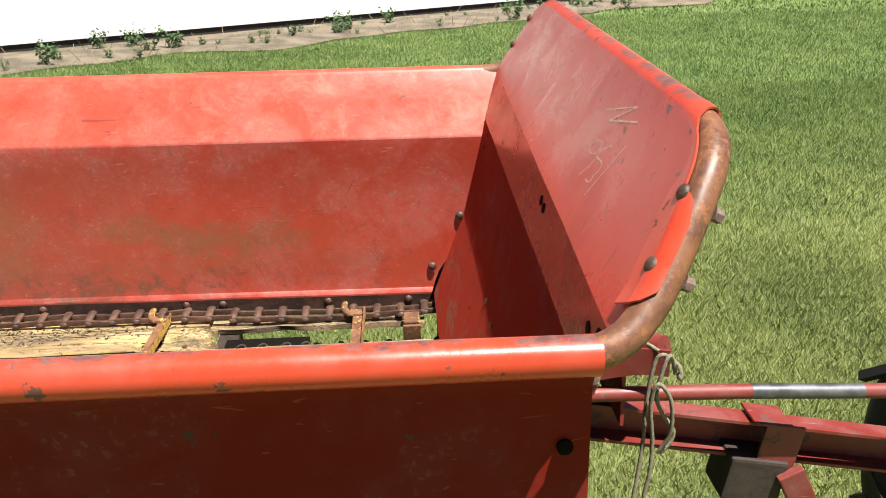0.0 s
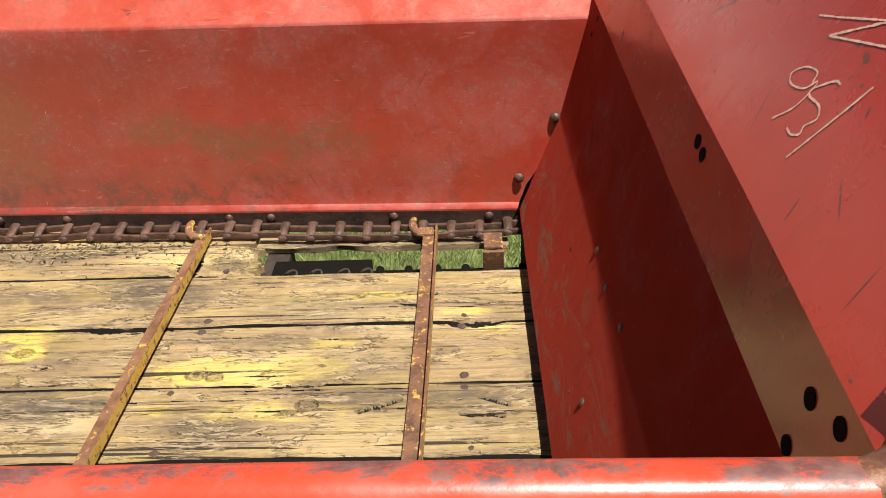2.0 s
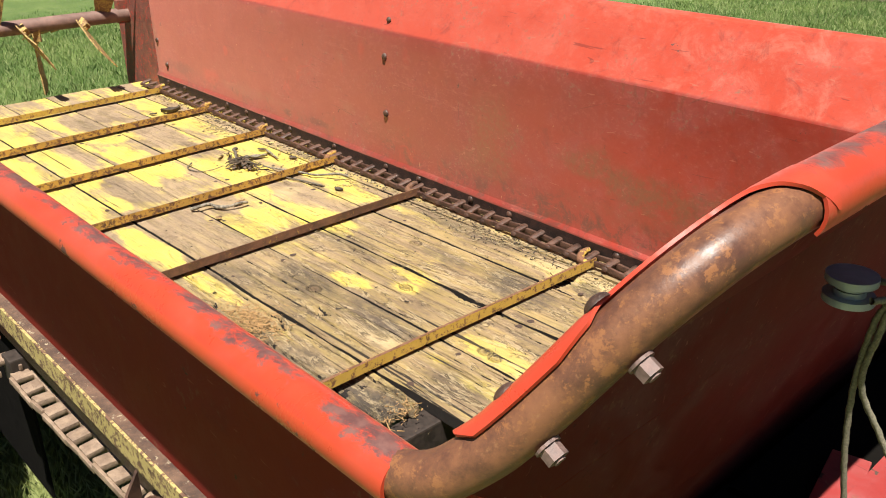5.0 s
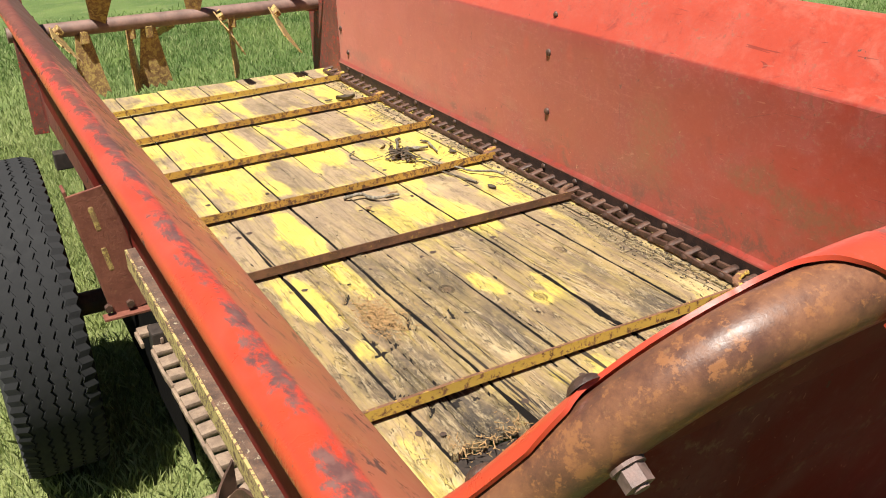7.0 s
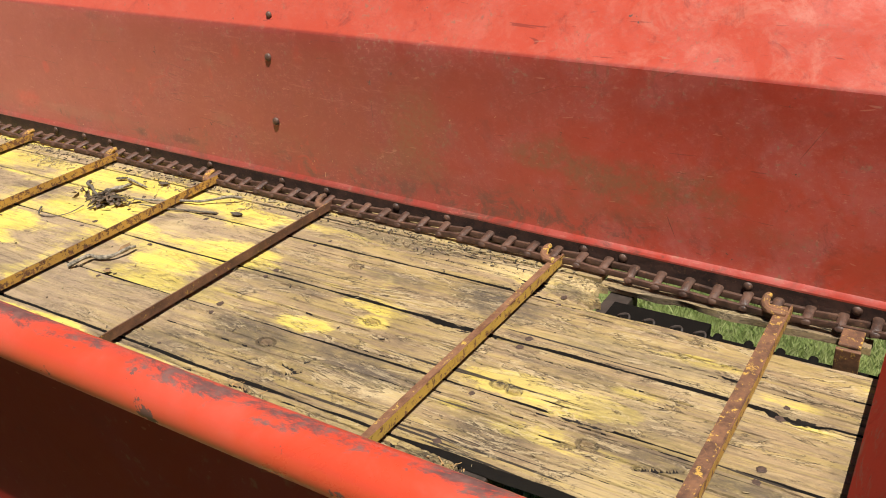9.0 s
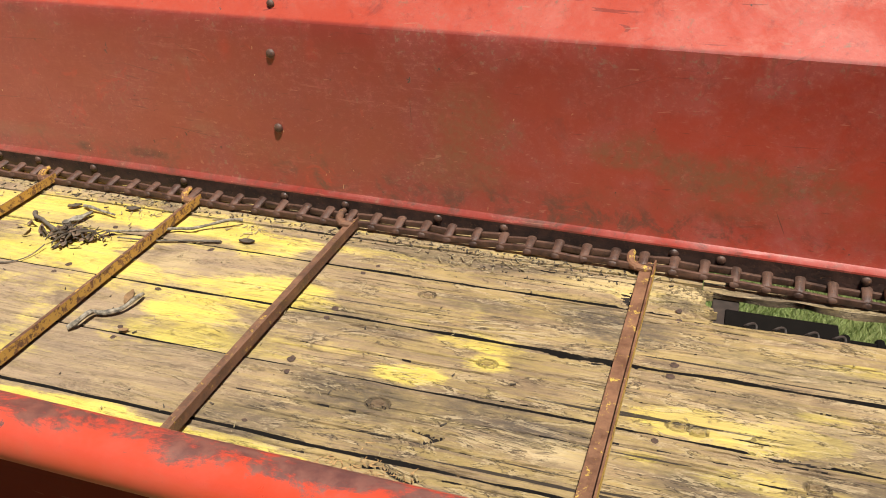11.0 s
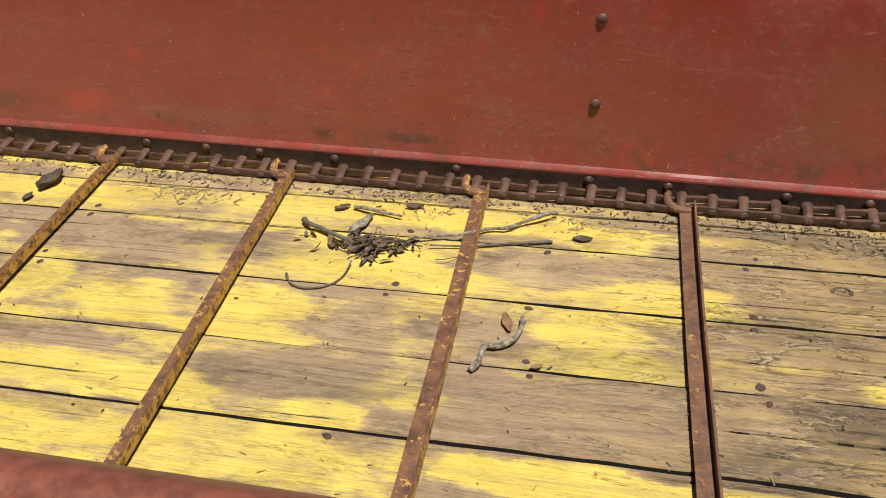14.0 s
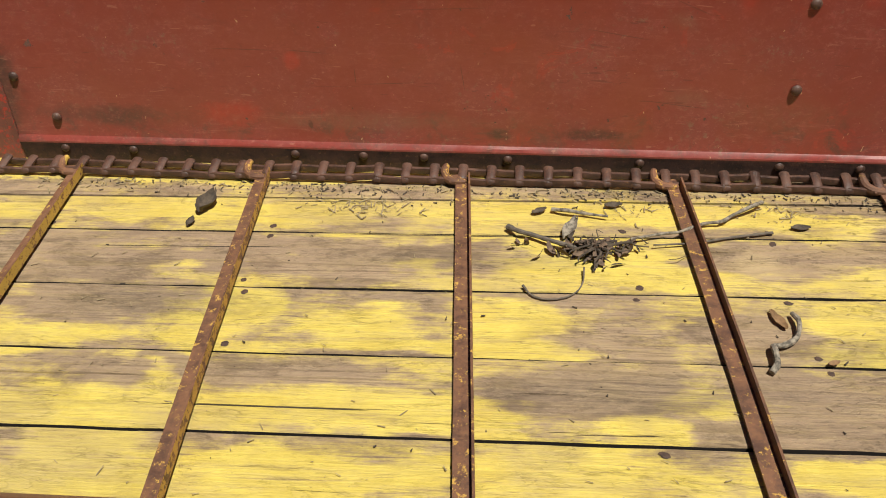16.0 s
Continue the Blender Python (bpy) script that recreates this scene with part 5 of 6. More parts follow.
# ---- outside of the box ----
b = bmesh.new()
rod(b, (0.205, near_y(0.2) + 0.012, 1.112), (0.205, near_y(0.2) - 0.006, 1.112), 0.0095, seg=20)
part("plug", b, FLAT_BLACK, spreader, "black round plug in the side wall")
xm, L = (-1.27 + 0.15) / 2, 0.15 + 1.27
for y, tilt, far in ((near_y(-0.56), -0.008, 1), (wall_y(-0.56) + 0.045, -0.035, -1)):
    turned = Euler((0, 0, tilt)).to_matrix()
    b = bmesh.new()
    solid(b, (L, 0.022, 0.005), (xm, y - far * 0.004, 0.872), turned, 0.001)
    top = part("side_sill", b, CRUST, spreader, "crusted rusty top of the angle-iron sill")
    b = bmesh.new()
    solid(b, (L, 0.005, 0.045), (xm, y - far * 0.0175, 0.8515), turned, 0.001)
    part("sill_face", b, SILL, top, "yellow painted face of the sill, rusted")
    b = bmesh.new()
    solid(b, (L, 0.006, 0.12), (xm, y + far * 0.012, 0.80), turned, 0.001)
    part("side_rail", b, DARK_RUST, spreader, "dark rusty steel rail below the wall")

# returning chain under the near sill
low_chain = new("return_chain")
low_chain.parent = spreader
tagged(low_chain, "light rusty return chain hanging below the sill")
b = bmesh.new()
for side in (-1, 1):
    solid(b, (PITCH, 0.007, 0.013), (PITCH * 0.47, side * 0.0205, 0), None, 0.002)
solid(b, (PITCH * 0.58, 0.036, 0.013), (0.004, 0, -0.003), None, 0.004)
f2 = soften(part("chain_link", b, PALE_RUST, low_chain), 40)
f2.matrix_basis = pose(-0.53, 0.055, 0.73, 180)
for k in range(1, 12):
    x = -0.53 - k * PITCH
    same_mesh(f2, low_chain, pose(x, 0.055 - (0.018 if x < -1.12 else 0), 0.73 - 0.035 * math.sin(min(1.57, k * 0.16)) + (0.02 if x < -1.12 else 0), 180 + rnd.uniform(-5, 5), rnd.uniform(-6, 6), 1.5))
b = bmesh.new()
solid(b, (1.75, 0.006, 0.13), (-2.16, near_y(-2.16) + 0.012, 0.81), None, 0.001)
part("rear_rail", b, RED_FRAME, spreader, "rusty red rail below the wall behind the bracket")
for x in (-1.5, -1.56, -1.62, -1.68):
    b = bmesh.new()
    rod(b, (x, near_y(x) + 0.012, 0.84), (x, near_y(x) - 0.02, 0.84), 0.007, seg=8)
    part("rail_bolt", b, PALE_RUST, spreader, "pale rusty bolt end on the rail")
# strap that holds the returning chain's front sprocket
strap = smooth_path([(-0.40, 0.03, 0.80), (-0.44, 0.02, 0.79), (-0.455, 0.0, 0.76), (-0.47, -0.012, 0.74), (-0.49, 0.0, 0.76), (-0.50, 0.03, 0.80)], 5)
put_sheet("chain_strap", [[p + Vector((0, 0, 0.03)), p - Vector((0, 0, 0.03))] for p in strap], 0.005, DARK_RUST, spreader, "rusty bent strap below the sill")
b = bmesh.new()
rod(b, (-0.5, -0.03, 0.765), (-0.5, 0.2, 0.765), 0.012, seg=14)
part("roller_pin", b, PALE_RUST, spreader, "pale rusty pin through the strap")

# ---- rear: end plates, beater ----
for y, s in ((wall_y(-3.2) - 0.006, 1), (near_y(-3.2) + 0.004, -1)):
    b = bmesh.new()
    solid(b, (0.33, 0.006, 0.62), (-3.187, y, 1.0), None, 0.002)
    solid(b, (0.01, 0.05, 0.62), (-3.03, y + s * 0.028, 1.0), None, 0.002)
    solid(b, (0.03, 0.06, 0.10), (-3.25, y - s * 0.02, 1.05), None, 0.004)
    part("end_plate", b, rust("end_plate_rust", (0.13, 0.05, 0.035), (0.22, 0.075, 0.05), (0.40, 0.05, 0.03), 0.4), spreader, "rusty red end plate carrying the beater")
beater = new("beater")
beater.parent = spreader
tagged(beater, "beater shaft with rusty yellow paddles")
b = bmesh.new()
rod(b, (-3.25, 0.02, 1.035), (-3.25, wall_y(-3.25), 1.035), 0.03, seg=20)
soften(part("shaft", b, SHAFT, beater, "faded pinkish beater shaft"), 40)


def paddle(y, angle, twist, length=0.26, material=PADDLE):
    """A saw-toothed blade, wider at its tip, on a short stub."""
    b = bmesh.new()
    top, tip = 0.03, 0.072
    pts = [(-top, 0), (top, 0), (tip * 0.75, length * 0.55), (tip, length * 0.93), (tip * 0.72, length * 0.9), (tip * 0.55, length), (tip * 0.2, length * 0.92), (0.0, length),
           (-tip * 0.3, length * 0.92), (-tip * 0.5, length), (-tip * 0.78, length * 0.9), (-tip, length * 0.95), (-tip * 0.72, length * 0.55)]
    f = b.faces.new([b.verts.new((x, 0.012 * (z / length) ** 2, z)) for x, z in pts])
    r = bmesh.ops.extrude_face_region(b, geom=[f])
    bmesh.ops.translate(b, vec=(0, 0.005, 0), verts=[v for v in r["geom"] if isinstance(v, bmesh.types.BMVert)])
    solid(b, (0.03, 0.03, 0.05), (0, 0.015, 0.015), None, 0.003)
    rod(b, (0, 0.0, 0.04), (0, 0.016, 0.04), 0.009, seg=6)
    ob = part("paddle", b, material, beater, "saw-toothed rusty yellow paddle")
    ob.matrix_basis = Matrix.Translation((-3.25, y, 1.035)) @ Matrix.Rotation(radians(angle), 4, "Y") @ Matrix.Translation((0, 0, 0.025)) @ Matrix.Rotation(radians(twist), 4, "Z")


for y, angle, twist in ((0.19, 100, 40), (0.29, 172, 70), (0.36, 40, 60), (0.47, 180, 25), (0.555, 186, 92), (0.65, 250, 70), (0.75, 20, 60), (0.84, 110, 30), (0.90, 182, 25), (1.0, 255, 80), (1.09, 120, 40), (1.2, 30, 70)):
    paddle(y, angle, twist)

# ---- wheel ----
def wheel(at, radius, width):
    w = new("wheel")
    w.parent = spreader
    w.matrix_basis = Matrix.Translation(at)
    prof = []
    half = width / 2
    for a in range(0, 181, 12):
        t = radians(a)
        prof.append((-half * math.cos(t) * (1 if abs(math.cos(t)) < 0.75 else 0.96), radius - 0.03 + 0.03 * min(1, math.sin(t) * 1.7)))
    prof = [(-half * 0.75, radius * 0.6), (-half * 1.06, radius * 0.76), *prof, (half * 1.06, radius * 0.76), (half * 0.75, radius * 0.6)]
    b = bmesh.new()
    seg = 96
    rings = []
    for s in range(seg):
        t = 2 * math.pi * s / seg
        ring = []
        for j, (y, r) in enumerate(prof):
            if abs(y) < half * 0.9 and r > radius - 0.012:
                u = y / half
                groove = min(abs(u - g - 0.05 * (1 if s % 4 < 2 else -1)) for g in (-0.5, 0.0, 0.5))
                r -= 0.0045 if groove < 0.06 else 0.0
            ring.append(b.verts.new((r * math.cos(t), y, r * math.sin(t))))
        rings.append(ring)
    for s in range(seg):
        r, q = rings[s], rings[(s + 1) % seg]
        for j in range(len(prof) - 1):
            b.faces.new((r[j], q[j], q[j + 1], r[j + 1]))
    soften(part("tyre", b, TYRE, w, "worn grey-black tyre with zigzag tread"), 30)
    # zigzag tread ribs
    for g in (-0.82, -0.49, -0.165, 0.165, 0.49, 0.82):
        b = bmesh.new()
        rings = []
        n = 336
        for s in range(n):
            t = 2 * math.pi * s / n
            zig = 0.0042 * (1 - 4 * abs((s % 4) / 4 - 0.5))
            drop = 0.010 if abs(g) > 0.6 else 0.0
            ring = []
            for u, r in ((-0.145, -0.014), (-0.132, 0.004), (0.132, 0.004), (0.145, -0.014)):
                ring.append(b.verts.new(((radius + r - drop * (u * g > 0)) * math.cos(t), (g + u) * half + zig, (radius + r - drop * (u * g > 0)) * math.sin(t))))
            rings.append(ring)
        for s in range(n):
            q, r = rings[s], rings[(s + 1) % n]
            for j in range(3):
                b.faces.new((q[j], r[j], r[j + 1], q[j + 1]))
        part("tread_rib", b, TYRE, w)
    b = bmesh.new()
    rod(b, (0, -half * 0.7, 0), (0, half * 0.7, 0), radius * 0.61, seg=32)
    part("rim", b, RED_FRAME, w, "red steel rim")
    return w


wheel((-1.95, -0.16, 0.45), 0.45, 0.215)
wheel((-1.95, 1.55, 0.45), 0.45, 0.215)
b = bmesh.new()
rod(b, (-1.95, -0.2, 0.45), (-1.95, 1.5, 0.45), 0.035, seg=16)
part("axle", b, DARK_RUST, spreader, "dark rusty axle")
# added black plate in place of the shade between tyre and box
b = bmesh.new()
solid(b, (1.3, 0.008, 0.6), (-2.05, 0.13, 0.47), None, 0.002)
part("frame_plate", b, FLAT_BLACK, spreader, "black plate added for the dark under the floor")
# slotted bracket hanging on the side before the wheel
b = bmesh.new()
lean = Euler((0.16, 0, 0)).to_matrix()
solid(b, (0.007, 0.088, 0.30), (-1.3, 0.014, 0.865), lean, 0.002)
solid(b, (0.03, 0.1, 0.006), (-1.288, 0.02, 0.715), None, 0.001)
solid(b, (0.05, 0.007, 0.30), (-1.325, -0.03, 0.87), lean, 0.002)
br = part("slotted_bracket", b, rust("bracket_rust", (0.15, 0.045, 0.028), (0.22, 0.075, 0.045)), spreader, "rusty red slotted bracket")
for z in (0.85, 0.947):
    b = bmesh.new()
    solid(b, (0.009, 0.013, 0.06), (-1.3, 0.004 - 0.10 * (z - 0.85), z), lean, 0.004)
    part("slot", b, PADDLE, br, "pale worn slot")
for y in (-0.015, 0.032):
    b = bmesh.new()
    rod(b, (-1.30, y, 0.735), (-1.285, y, 0.735), 0.009, seg=6)
    part("bracket_bolt", b, DARK_RUST, br)

# tractor's rear tyre ahead of the tongue
tractor = thing("tractor_wheel", "large dark tractor tyre standing on the grass", "wheel", (1.585, 0.84, 0.52))
b = bmesh.new()
ring = [Vector((0.38 * math.cos(t), 0, 0.38 * math.sin(t))) for t in np.linspace(0, 2 * math.pi, 49)]
tube(b, ring, 0.14, 14, 0, False)
part("tyre", b, TYRE, tractor, "", True)
for k in range(36):
    b = bmesh.new()
    m = Matrix.Rotation(2 * math.pi * k / 36, 4, "Y") @ Matrix.Translation((0.506, (0.06, -0.06)[k % 2], 0)) @ Matrix.Rotation(radians((40, -40)[k % 2]), 4, "X")
    bmesh.ops.create_cube(b, size=1.0, matrix=m @ Matrix.Diagonal((0.022, 0.15, 0.022, 1)))
    part("lug", b, TYRE, tractor)
b = bmesh.new()
rod(b, (0, -0.08, 0), (0, 0.08, 0), 0.26, seg=32)
part("rim", b, DARK_RUST, tractor)

# ---- tongue, cross member, lever ----
prof = [(0.0, 0.0), (0.108, 0.0), (0.108, -0.11), (0.102, -0.11), (0.102, -0.006), (0.006, -0.006), (0.006, -0.11), (0.0, -0.11)]
b = bmesh.new()
ends = [[b.verts.new((0.292 + u, y + e * u, 0.953 + w)) for u, w in prof] for y, e in ((0.53, -0.3), (1.82, 0.0))]
for k in range(8):
    b.faces.new((ends[0][k], ends[0][(k + 1) % 8], ends[1][(k + 1) % 8], ends[1][k]))
b.faces.new(ends[0])
b.faces.new(ends[1][::-1])
part("cross_channel", b, PINK_FRAME, spreader, "faded pink-red steel cross channel at the front")
b = bmesh.new()
solid(b, (0.05, 0.14, 0.006), (0.262, 0.63, 0.915), Euler((0, 0, 0.2)).to_matrix(), 0.002)
part("gusset_plate", b, PINK_FRAME, spreader, "faded red gusset plate beside the cross channel")
# added black blocks: they fill in the dark behind the front panel
for name, size, at, label in (("gear_housing", (0.13, 0.78, 0.45), (0.222, 0.92, 0.675), "black block added for the dark behind the front panel"), ("housing_cover", (0.07, 0.36, 0.45), (0.188, 0.37, 0.675), "narrow black block added for the dark behind the front panel"),
                              ("drive_box", (0.15, 0.51, 0.42), (0.212, 1.565, 0.70), "black block added for the dark beyond the side wall"), ("apron_guard", (0.05, 1.2, 0.37), (0.135, 0.69, 0.635), "black block added to hide lit board ends below the front panel")):
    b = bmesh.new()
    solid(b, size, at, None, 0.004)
    part(name, b, FLAT_BLACK, spreader, label)
turn = Euler((0, 0.10, 0)).to_matrix()


def channel(x0, x1, y, z0, z1, depth, tall, t=0.006):
    """A C-channel along x, open towards -y; z0 and z1 are its mid heights at both ends, tall its height."""
    lip = 0.5 - t / tall
    prof = [(0, 0.5), (-depth, 0.5), (-depth, lip), (-t, lip), (-t, -lip), (-depth, -lip), (-depth, -0.5), (0, -0.5)]
    b = bmesh.new()
    ends = [[b.verts.new((x, y + p, z + q * tall)) for p, q in prof] for x, z in ((x0, z0), (x1, z1))]
    for k in range(len(prof)):
        b.faces.new((ends[0][k], ends[0][(k + 1) % len(prof)], ends[1][(k + 1) % len(prof)], ends[1][k]))
    b.faces.new(ends[0])
    b.faces.new(ends[1][::-1])
    return b


part("tongue", channel(0.21, 2.4, 0.60, 0.843, 0.438, 0.045, 0.076), RED_FRAME, spreader, "red steel channel tongue, rusty along its edges")
b = bmesh.new()
turn = Euler((0, 0.18, 0)).to_matrix()
solid(b, (0.075, 0.075, 0.006), (0.69, 0.572, 0.801), turn, 0.003)
solid(b, (0.075, 0.006, 0.09), (0.704, 0.537, 0.756), turn, 0.003)
part("clamp_plate", b, RED_FRAME, spreader, "rusty bent clamp plate over the tongue")
b = bmesh.new()
solid(b, (0.05, 0.02, 0.16), (0.755, 0.52, 0.64), Euler((0, -0.45, 0)).to_matrix(), 0.003)
part("jack_arm", b, RED_FRAME, spreader, "red steel arm below the clamp")
b = bmesh.new()
solid(b, (0.11, 0.09, 0.09), (0.66, 0.57, 0.69), turn, 0.006)
part("jack_socket", b, GREASY, spreader, "dark rusty block under the tongue")
b = bmesh.new()
rod(b, (0.2, 0.5, 0.912), (0.62, 0.5, 0.898), 0.0135, seg=16)
rod(b, (0.82, 0.5, 0.8875), (1.6, 0.5, 0.845), 0.0135, seg=16)
sh = soften(part("control_rod", b, RED_FRAME, spreader, "red control rod"), 40)
b = bmesh.new()
rod(b, (0.62, 0.5, 0.898), (0.82, 0.5, 0.8875), 0.0138, seg=16)
soften(part("rod_sleeve", b, CHROME, sh, "bare shiny length of the rod"), 40)
# curved lever and its bracket
lev = smooth_path([(0.295, 0.50, 0.945), (0.335, 0.50, 0.957), (0.38, 0.495, 0.968), (0.425, 0.485, 0.976), (0.465, 0.47, 0.978)], 6)
rows = [[p + Vector((0, 0, 0.024)), p, p - Vector((0, 0, 0.024))] for p in lev]
put_sheet("lever", rows, 0.006, RED_FRAME, spreader, "curved flat red lever")
ang = [radians(a) for a in range(-60, 85, 8)]
rows = [[Vector((0.243 + r * math.cos(t), 0.47, 0.885 + r * math.sin(t))) for r in (0.092, 0.072, 0.05)] for t in ang]
put_sheet("quadrant", rows, 0.007, RED_FRAME, spreader, "curved red cam plate beside the lever")
b = bmesh.new()
solid(b, (0.05, 0.008, 0.035), (0.262, 0.47, 0.815), Euler((0, 0.5, 0)).to_matrix(), 0.003)
solid(b, (0.028, 0.02, 0.07), (0.328, 0.497, 0.905), Euler((0, 0.3, 0)).to_matrix(), 0.004)
part("cam_arm", b, RED_FRAME, spreader, "red arm under the pin")
hex_nut((0.338, 0.492, 0.948), (0.2, -1, 0.2), spreader, 0.011)
b = bmesh.new()
rod(b, (0.338, 0.488, 0.949), (0.3385, 0.484, 0.950), 0.015, seg=20)
part("washer", b, STEEL, spreader, "worn round washer under the nut")
b = bmesh.new()
rod(b, (0.40, 0.57, 0.975), (0.462, 0.50, 0.99), 0.022, seg=16)
soften(part("lever_socket", b, RED_FRAME, spreader, "short red tube end"), 40)

# ---- pulley and rope ----
pulley = new("rope_pulley")
pulley.parent = spreader
tagged(pulley, "grey galvanised rope pulley on the front")
pc = Vector((0.268, 0.435, 1.277))
b = bmesh.new()
for d, r in ((-0.010, 0.024), (-0.004, 0.015), (0.004, 0.015), (0.010, 0.024)):
    bmesh.ops.create_cone(b, cap_ends=True, segments=24, radius1=r, radius2=r, depth=0.007, matrix=Matrix.Translation(pc + Vector((0.028, 0, d))))
soften(part("sheave", b, PULLEY, pulley), 40)
rope = thing("rope", "old pale braided rope hanging over a pulley and lever", "rope")


def rope_line(pts, r=0.0033):
    b = bmesh.new()
    path = smooth_path(pts, 14)
    rings, seg = [], 10
    for i, (p, t, a, c) in enumerate(frames(path, (0.3, 0.9, 0.1))):
        ring = []
        for k in range(seg):
            th = 2 * math.pi * k / seg
            rr = r * (1 + 0.16 * math.cos(3 * th + i * 1.5))
            ring.append(b.verts.new(p + rr * (a * math.cos(th) + c * math.sin(th))))
        rings.append(ring)
    for r0, r1 in zip(rings, rings[1:]):
        for k in range(seg):
            b.faces.new((r0[k], r0[(k + 1) % seg], r1[(k + 1) % seg], r1[k]))
    part("strand", b, ROPE, rope, "", True)


rope_line([(0.322, 0.42, 1.277), (0.33, 0.44, 1.272), (0.318, 0.452, 1.24), (0.306, 0.47, 1.16), (0.304, 0.49, 1.07), (0.309, 0.51, 0.985), (0.312, 0.52, 0.94)])
rope_line([(0.31, 0.455, 1.282), (0.332, 0.442, 1.286), (0.326, 0.45, 1.24), (0.313, 0.468, 1.165), (0.332, 0.49, 1.105), (0.365, 0.50, 1.05), (0.412, 0.50, 1.015), (0.445, 0.47, 1.0)])
rope_line([(0.45, 0.43, 1.0), (0.432, 0.40, 1.03), (0.418, 0.40, 1.02), (0.408, 0.40, 0.955), (0.405, 0.40, 0.86), (0.394, 0.395, 0.765), (0.385, 0.39, 0.65), (0.38, 0.385, 0.4)])
rope_line([(0.455, 0.41, 0.99), (0.44, 0.395, 1.03), (0.43, 0.39, 1.02), (0.42, 0.39, 0.965), (0.432, 0.392, 0.93), (0.453, 0.395, 0.895), (0.447, 0.395, 0.87), (0.43, 0.395, 0.855)])
rope_line([(0.43, 0.395, 0.855), (0.445, 0.385, 0.90), (0.44, 0.38, 0.96), (0.418, 0.38, 0.99), (0.41, 0.385, 0.95), (0.418, 0.39, 0.88), (0.417, 0.39, 0.82), (0.41, 0.39, 0.765), (0.405, 0.385, 0.6), (0.41, 0.38, 0.4)])
rope_line([(0.445, 0.42, 1.015), (0.455, 0.40, 1.01), (0.458, 0.395, 0.99), (0.45, 0.39, 1.0)])

# ---- litter on the floor ----
def stick(name, pts, r, label, cat="twig", mat=None, wob=0.35):
    b = bmesh.new()
    tube(b, smooth_path([Vector((x, y, FLOOR + z)) for x, y, z in pts], 5), lambda s: r * (1 - 0.45 * s), 8, wob)
    return tagged(part(name, b, mat or BARK, None, label), category=cat)


stick("twig", [(-1.545, 0.672, 0.008), (-1.535, 0.685, 0.014), (-1.532, 0.712, 0.016), (-1.53, 0.728, 0.012), (-1.512, 0.734, 0.009), (-1.488, 0.752, 0.011), (-1.478, 0.785, 0.016), (-1.481, 0.812, 0.01)], 0.0066, "grey lichen-covered crooked twig lying on the boards", "twig", LICHEN)
stick("long_stick", [(-1.455, 1.147, 0.012), (-1.475, 1.125, 0.02), (-1.52, 1.10, 0.012), (-1.545, 1.078, 0.012), (-1.58, 1.072, 0.010), (-1.63, 1.035, 0.016), (-1.66, 1.034, 0.012), (-1.72, 1.015, 0.012)], 0.0042, "grey dead stick lying across the boards", "twig", LICHEN)
stick("thin_stick", [(-1.455, 1.052, 0.006), (-1.53, 1.035, 0.006), (-1.6, 1.015, 0.006), (-1.68, 1.0, 0.01)], 0.003, "thin dark stick lying on the boards")
stick("thick_twig", [(-1.945, 1.052, 0.010), (-1.925, 1.03, 0.016), (-1.90, 1.024, 0.012), (-1.86, 1.0, 0.014), (-1.82, 0.985, 0.012)], 0.0062, "thick dark broken twig beside the litter heap")
stick("grey_stick", [(-1.86, 1.118, 0.008), (-1.83, 1.106, 0.014), (-1.80, 1.104, 0.009), (-1.755, 1.092, 0.011)], 0.0042, "short grey broken stick near the chain", "twig", LICHEN)
stick("curled_twig", [(-1.918, 0.874, 0.008), (-1.90, 0.85, 0.004), (-1.87, 0.842, 0.004), (-1.835, 0.855, 0.004), (-1.815, 0.885, 0.006), (-1.81, 0.925, 0.012)], 0.0022, "thin curled dry twig on the boards")
rnd = random.Random(11)


def leaf(name, at, size, mat, label, curl=0.6, seed=0, turn=0.0, wide=0.24):
    """A dry curled leaf, pointed at both ends."""
    rows = []
    for i in range(9):
        u = i / 8
        w = size * wide * math.sin(math.pi * min(1, 0.06 + u * 0.92)) * (1 + 0.35 * noise.noise(Vector((u * 6, seed, 0))))
        rows.append([Vector((size * (u - 0.5), w * v, 0.004 + 0.35 * curl * size * (0.5 * v * v + 0.5 * (u - 0.5) ** 2) + 0.06 * size * noise.noise(Vector((u * 5, v * 3, seed))))) for v in (-1, -0.6, -0.2, 0.2, 0.6, 1)])
    m = Matrix.Translation((at[0], at[1], FLOOR + 0.002)) @ Matrix.Rotation(turn, 4, "Z")
    ob = put_sheet(name, [[m @ p for p in r] for r in rows], 0.0012, mat, None, label, 60)
    return tagged(ob, category="leaf")


leaf("dry_leaf", (-1.505, 0.80), 0.048, TAN_LEAF, "tan dry pointed leaf lying on the boards", 0.35, 1, 1.9, 0.17)
leaf("brown_leaf", (-1.445, 0.70), 0.02, TAN_LEAF, "small reddish brown leaf scrap on the boards", 0.3, 2, 0.4)
leaf("dark_bark_piece", (-1.40, 1.07), 0.036, BARK_DARK, "dark rotten bark piece on the boards", 0.4, 3, 0.1)
leaf("curled_leaf", (-2.55, 1.125), 0.075, BARK_DARK, "dark curled dead leaf by the apron bar", 1.0, 4, 1.4)
leaf("grey_bark_strip", (-1.828, 1.055), 0.075, LICHEN, "grey curled bark strip by the litter heap", 0.5, 9, 1.2, 0.15)
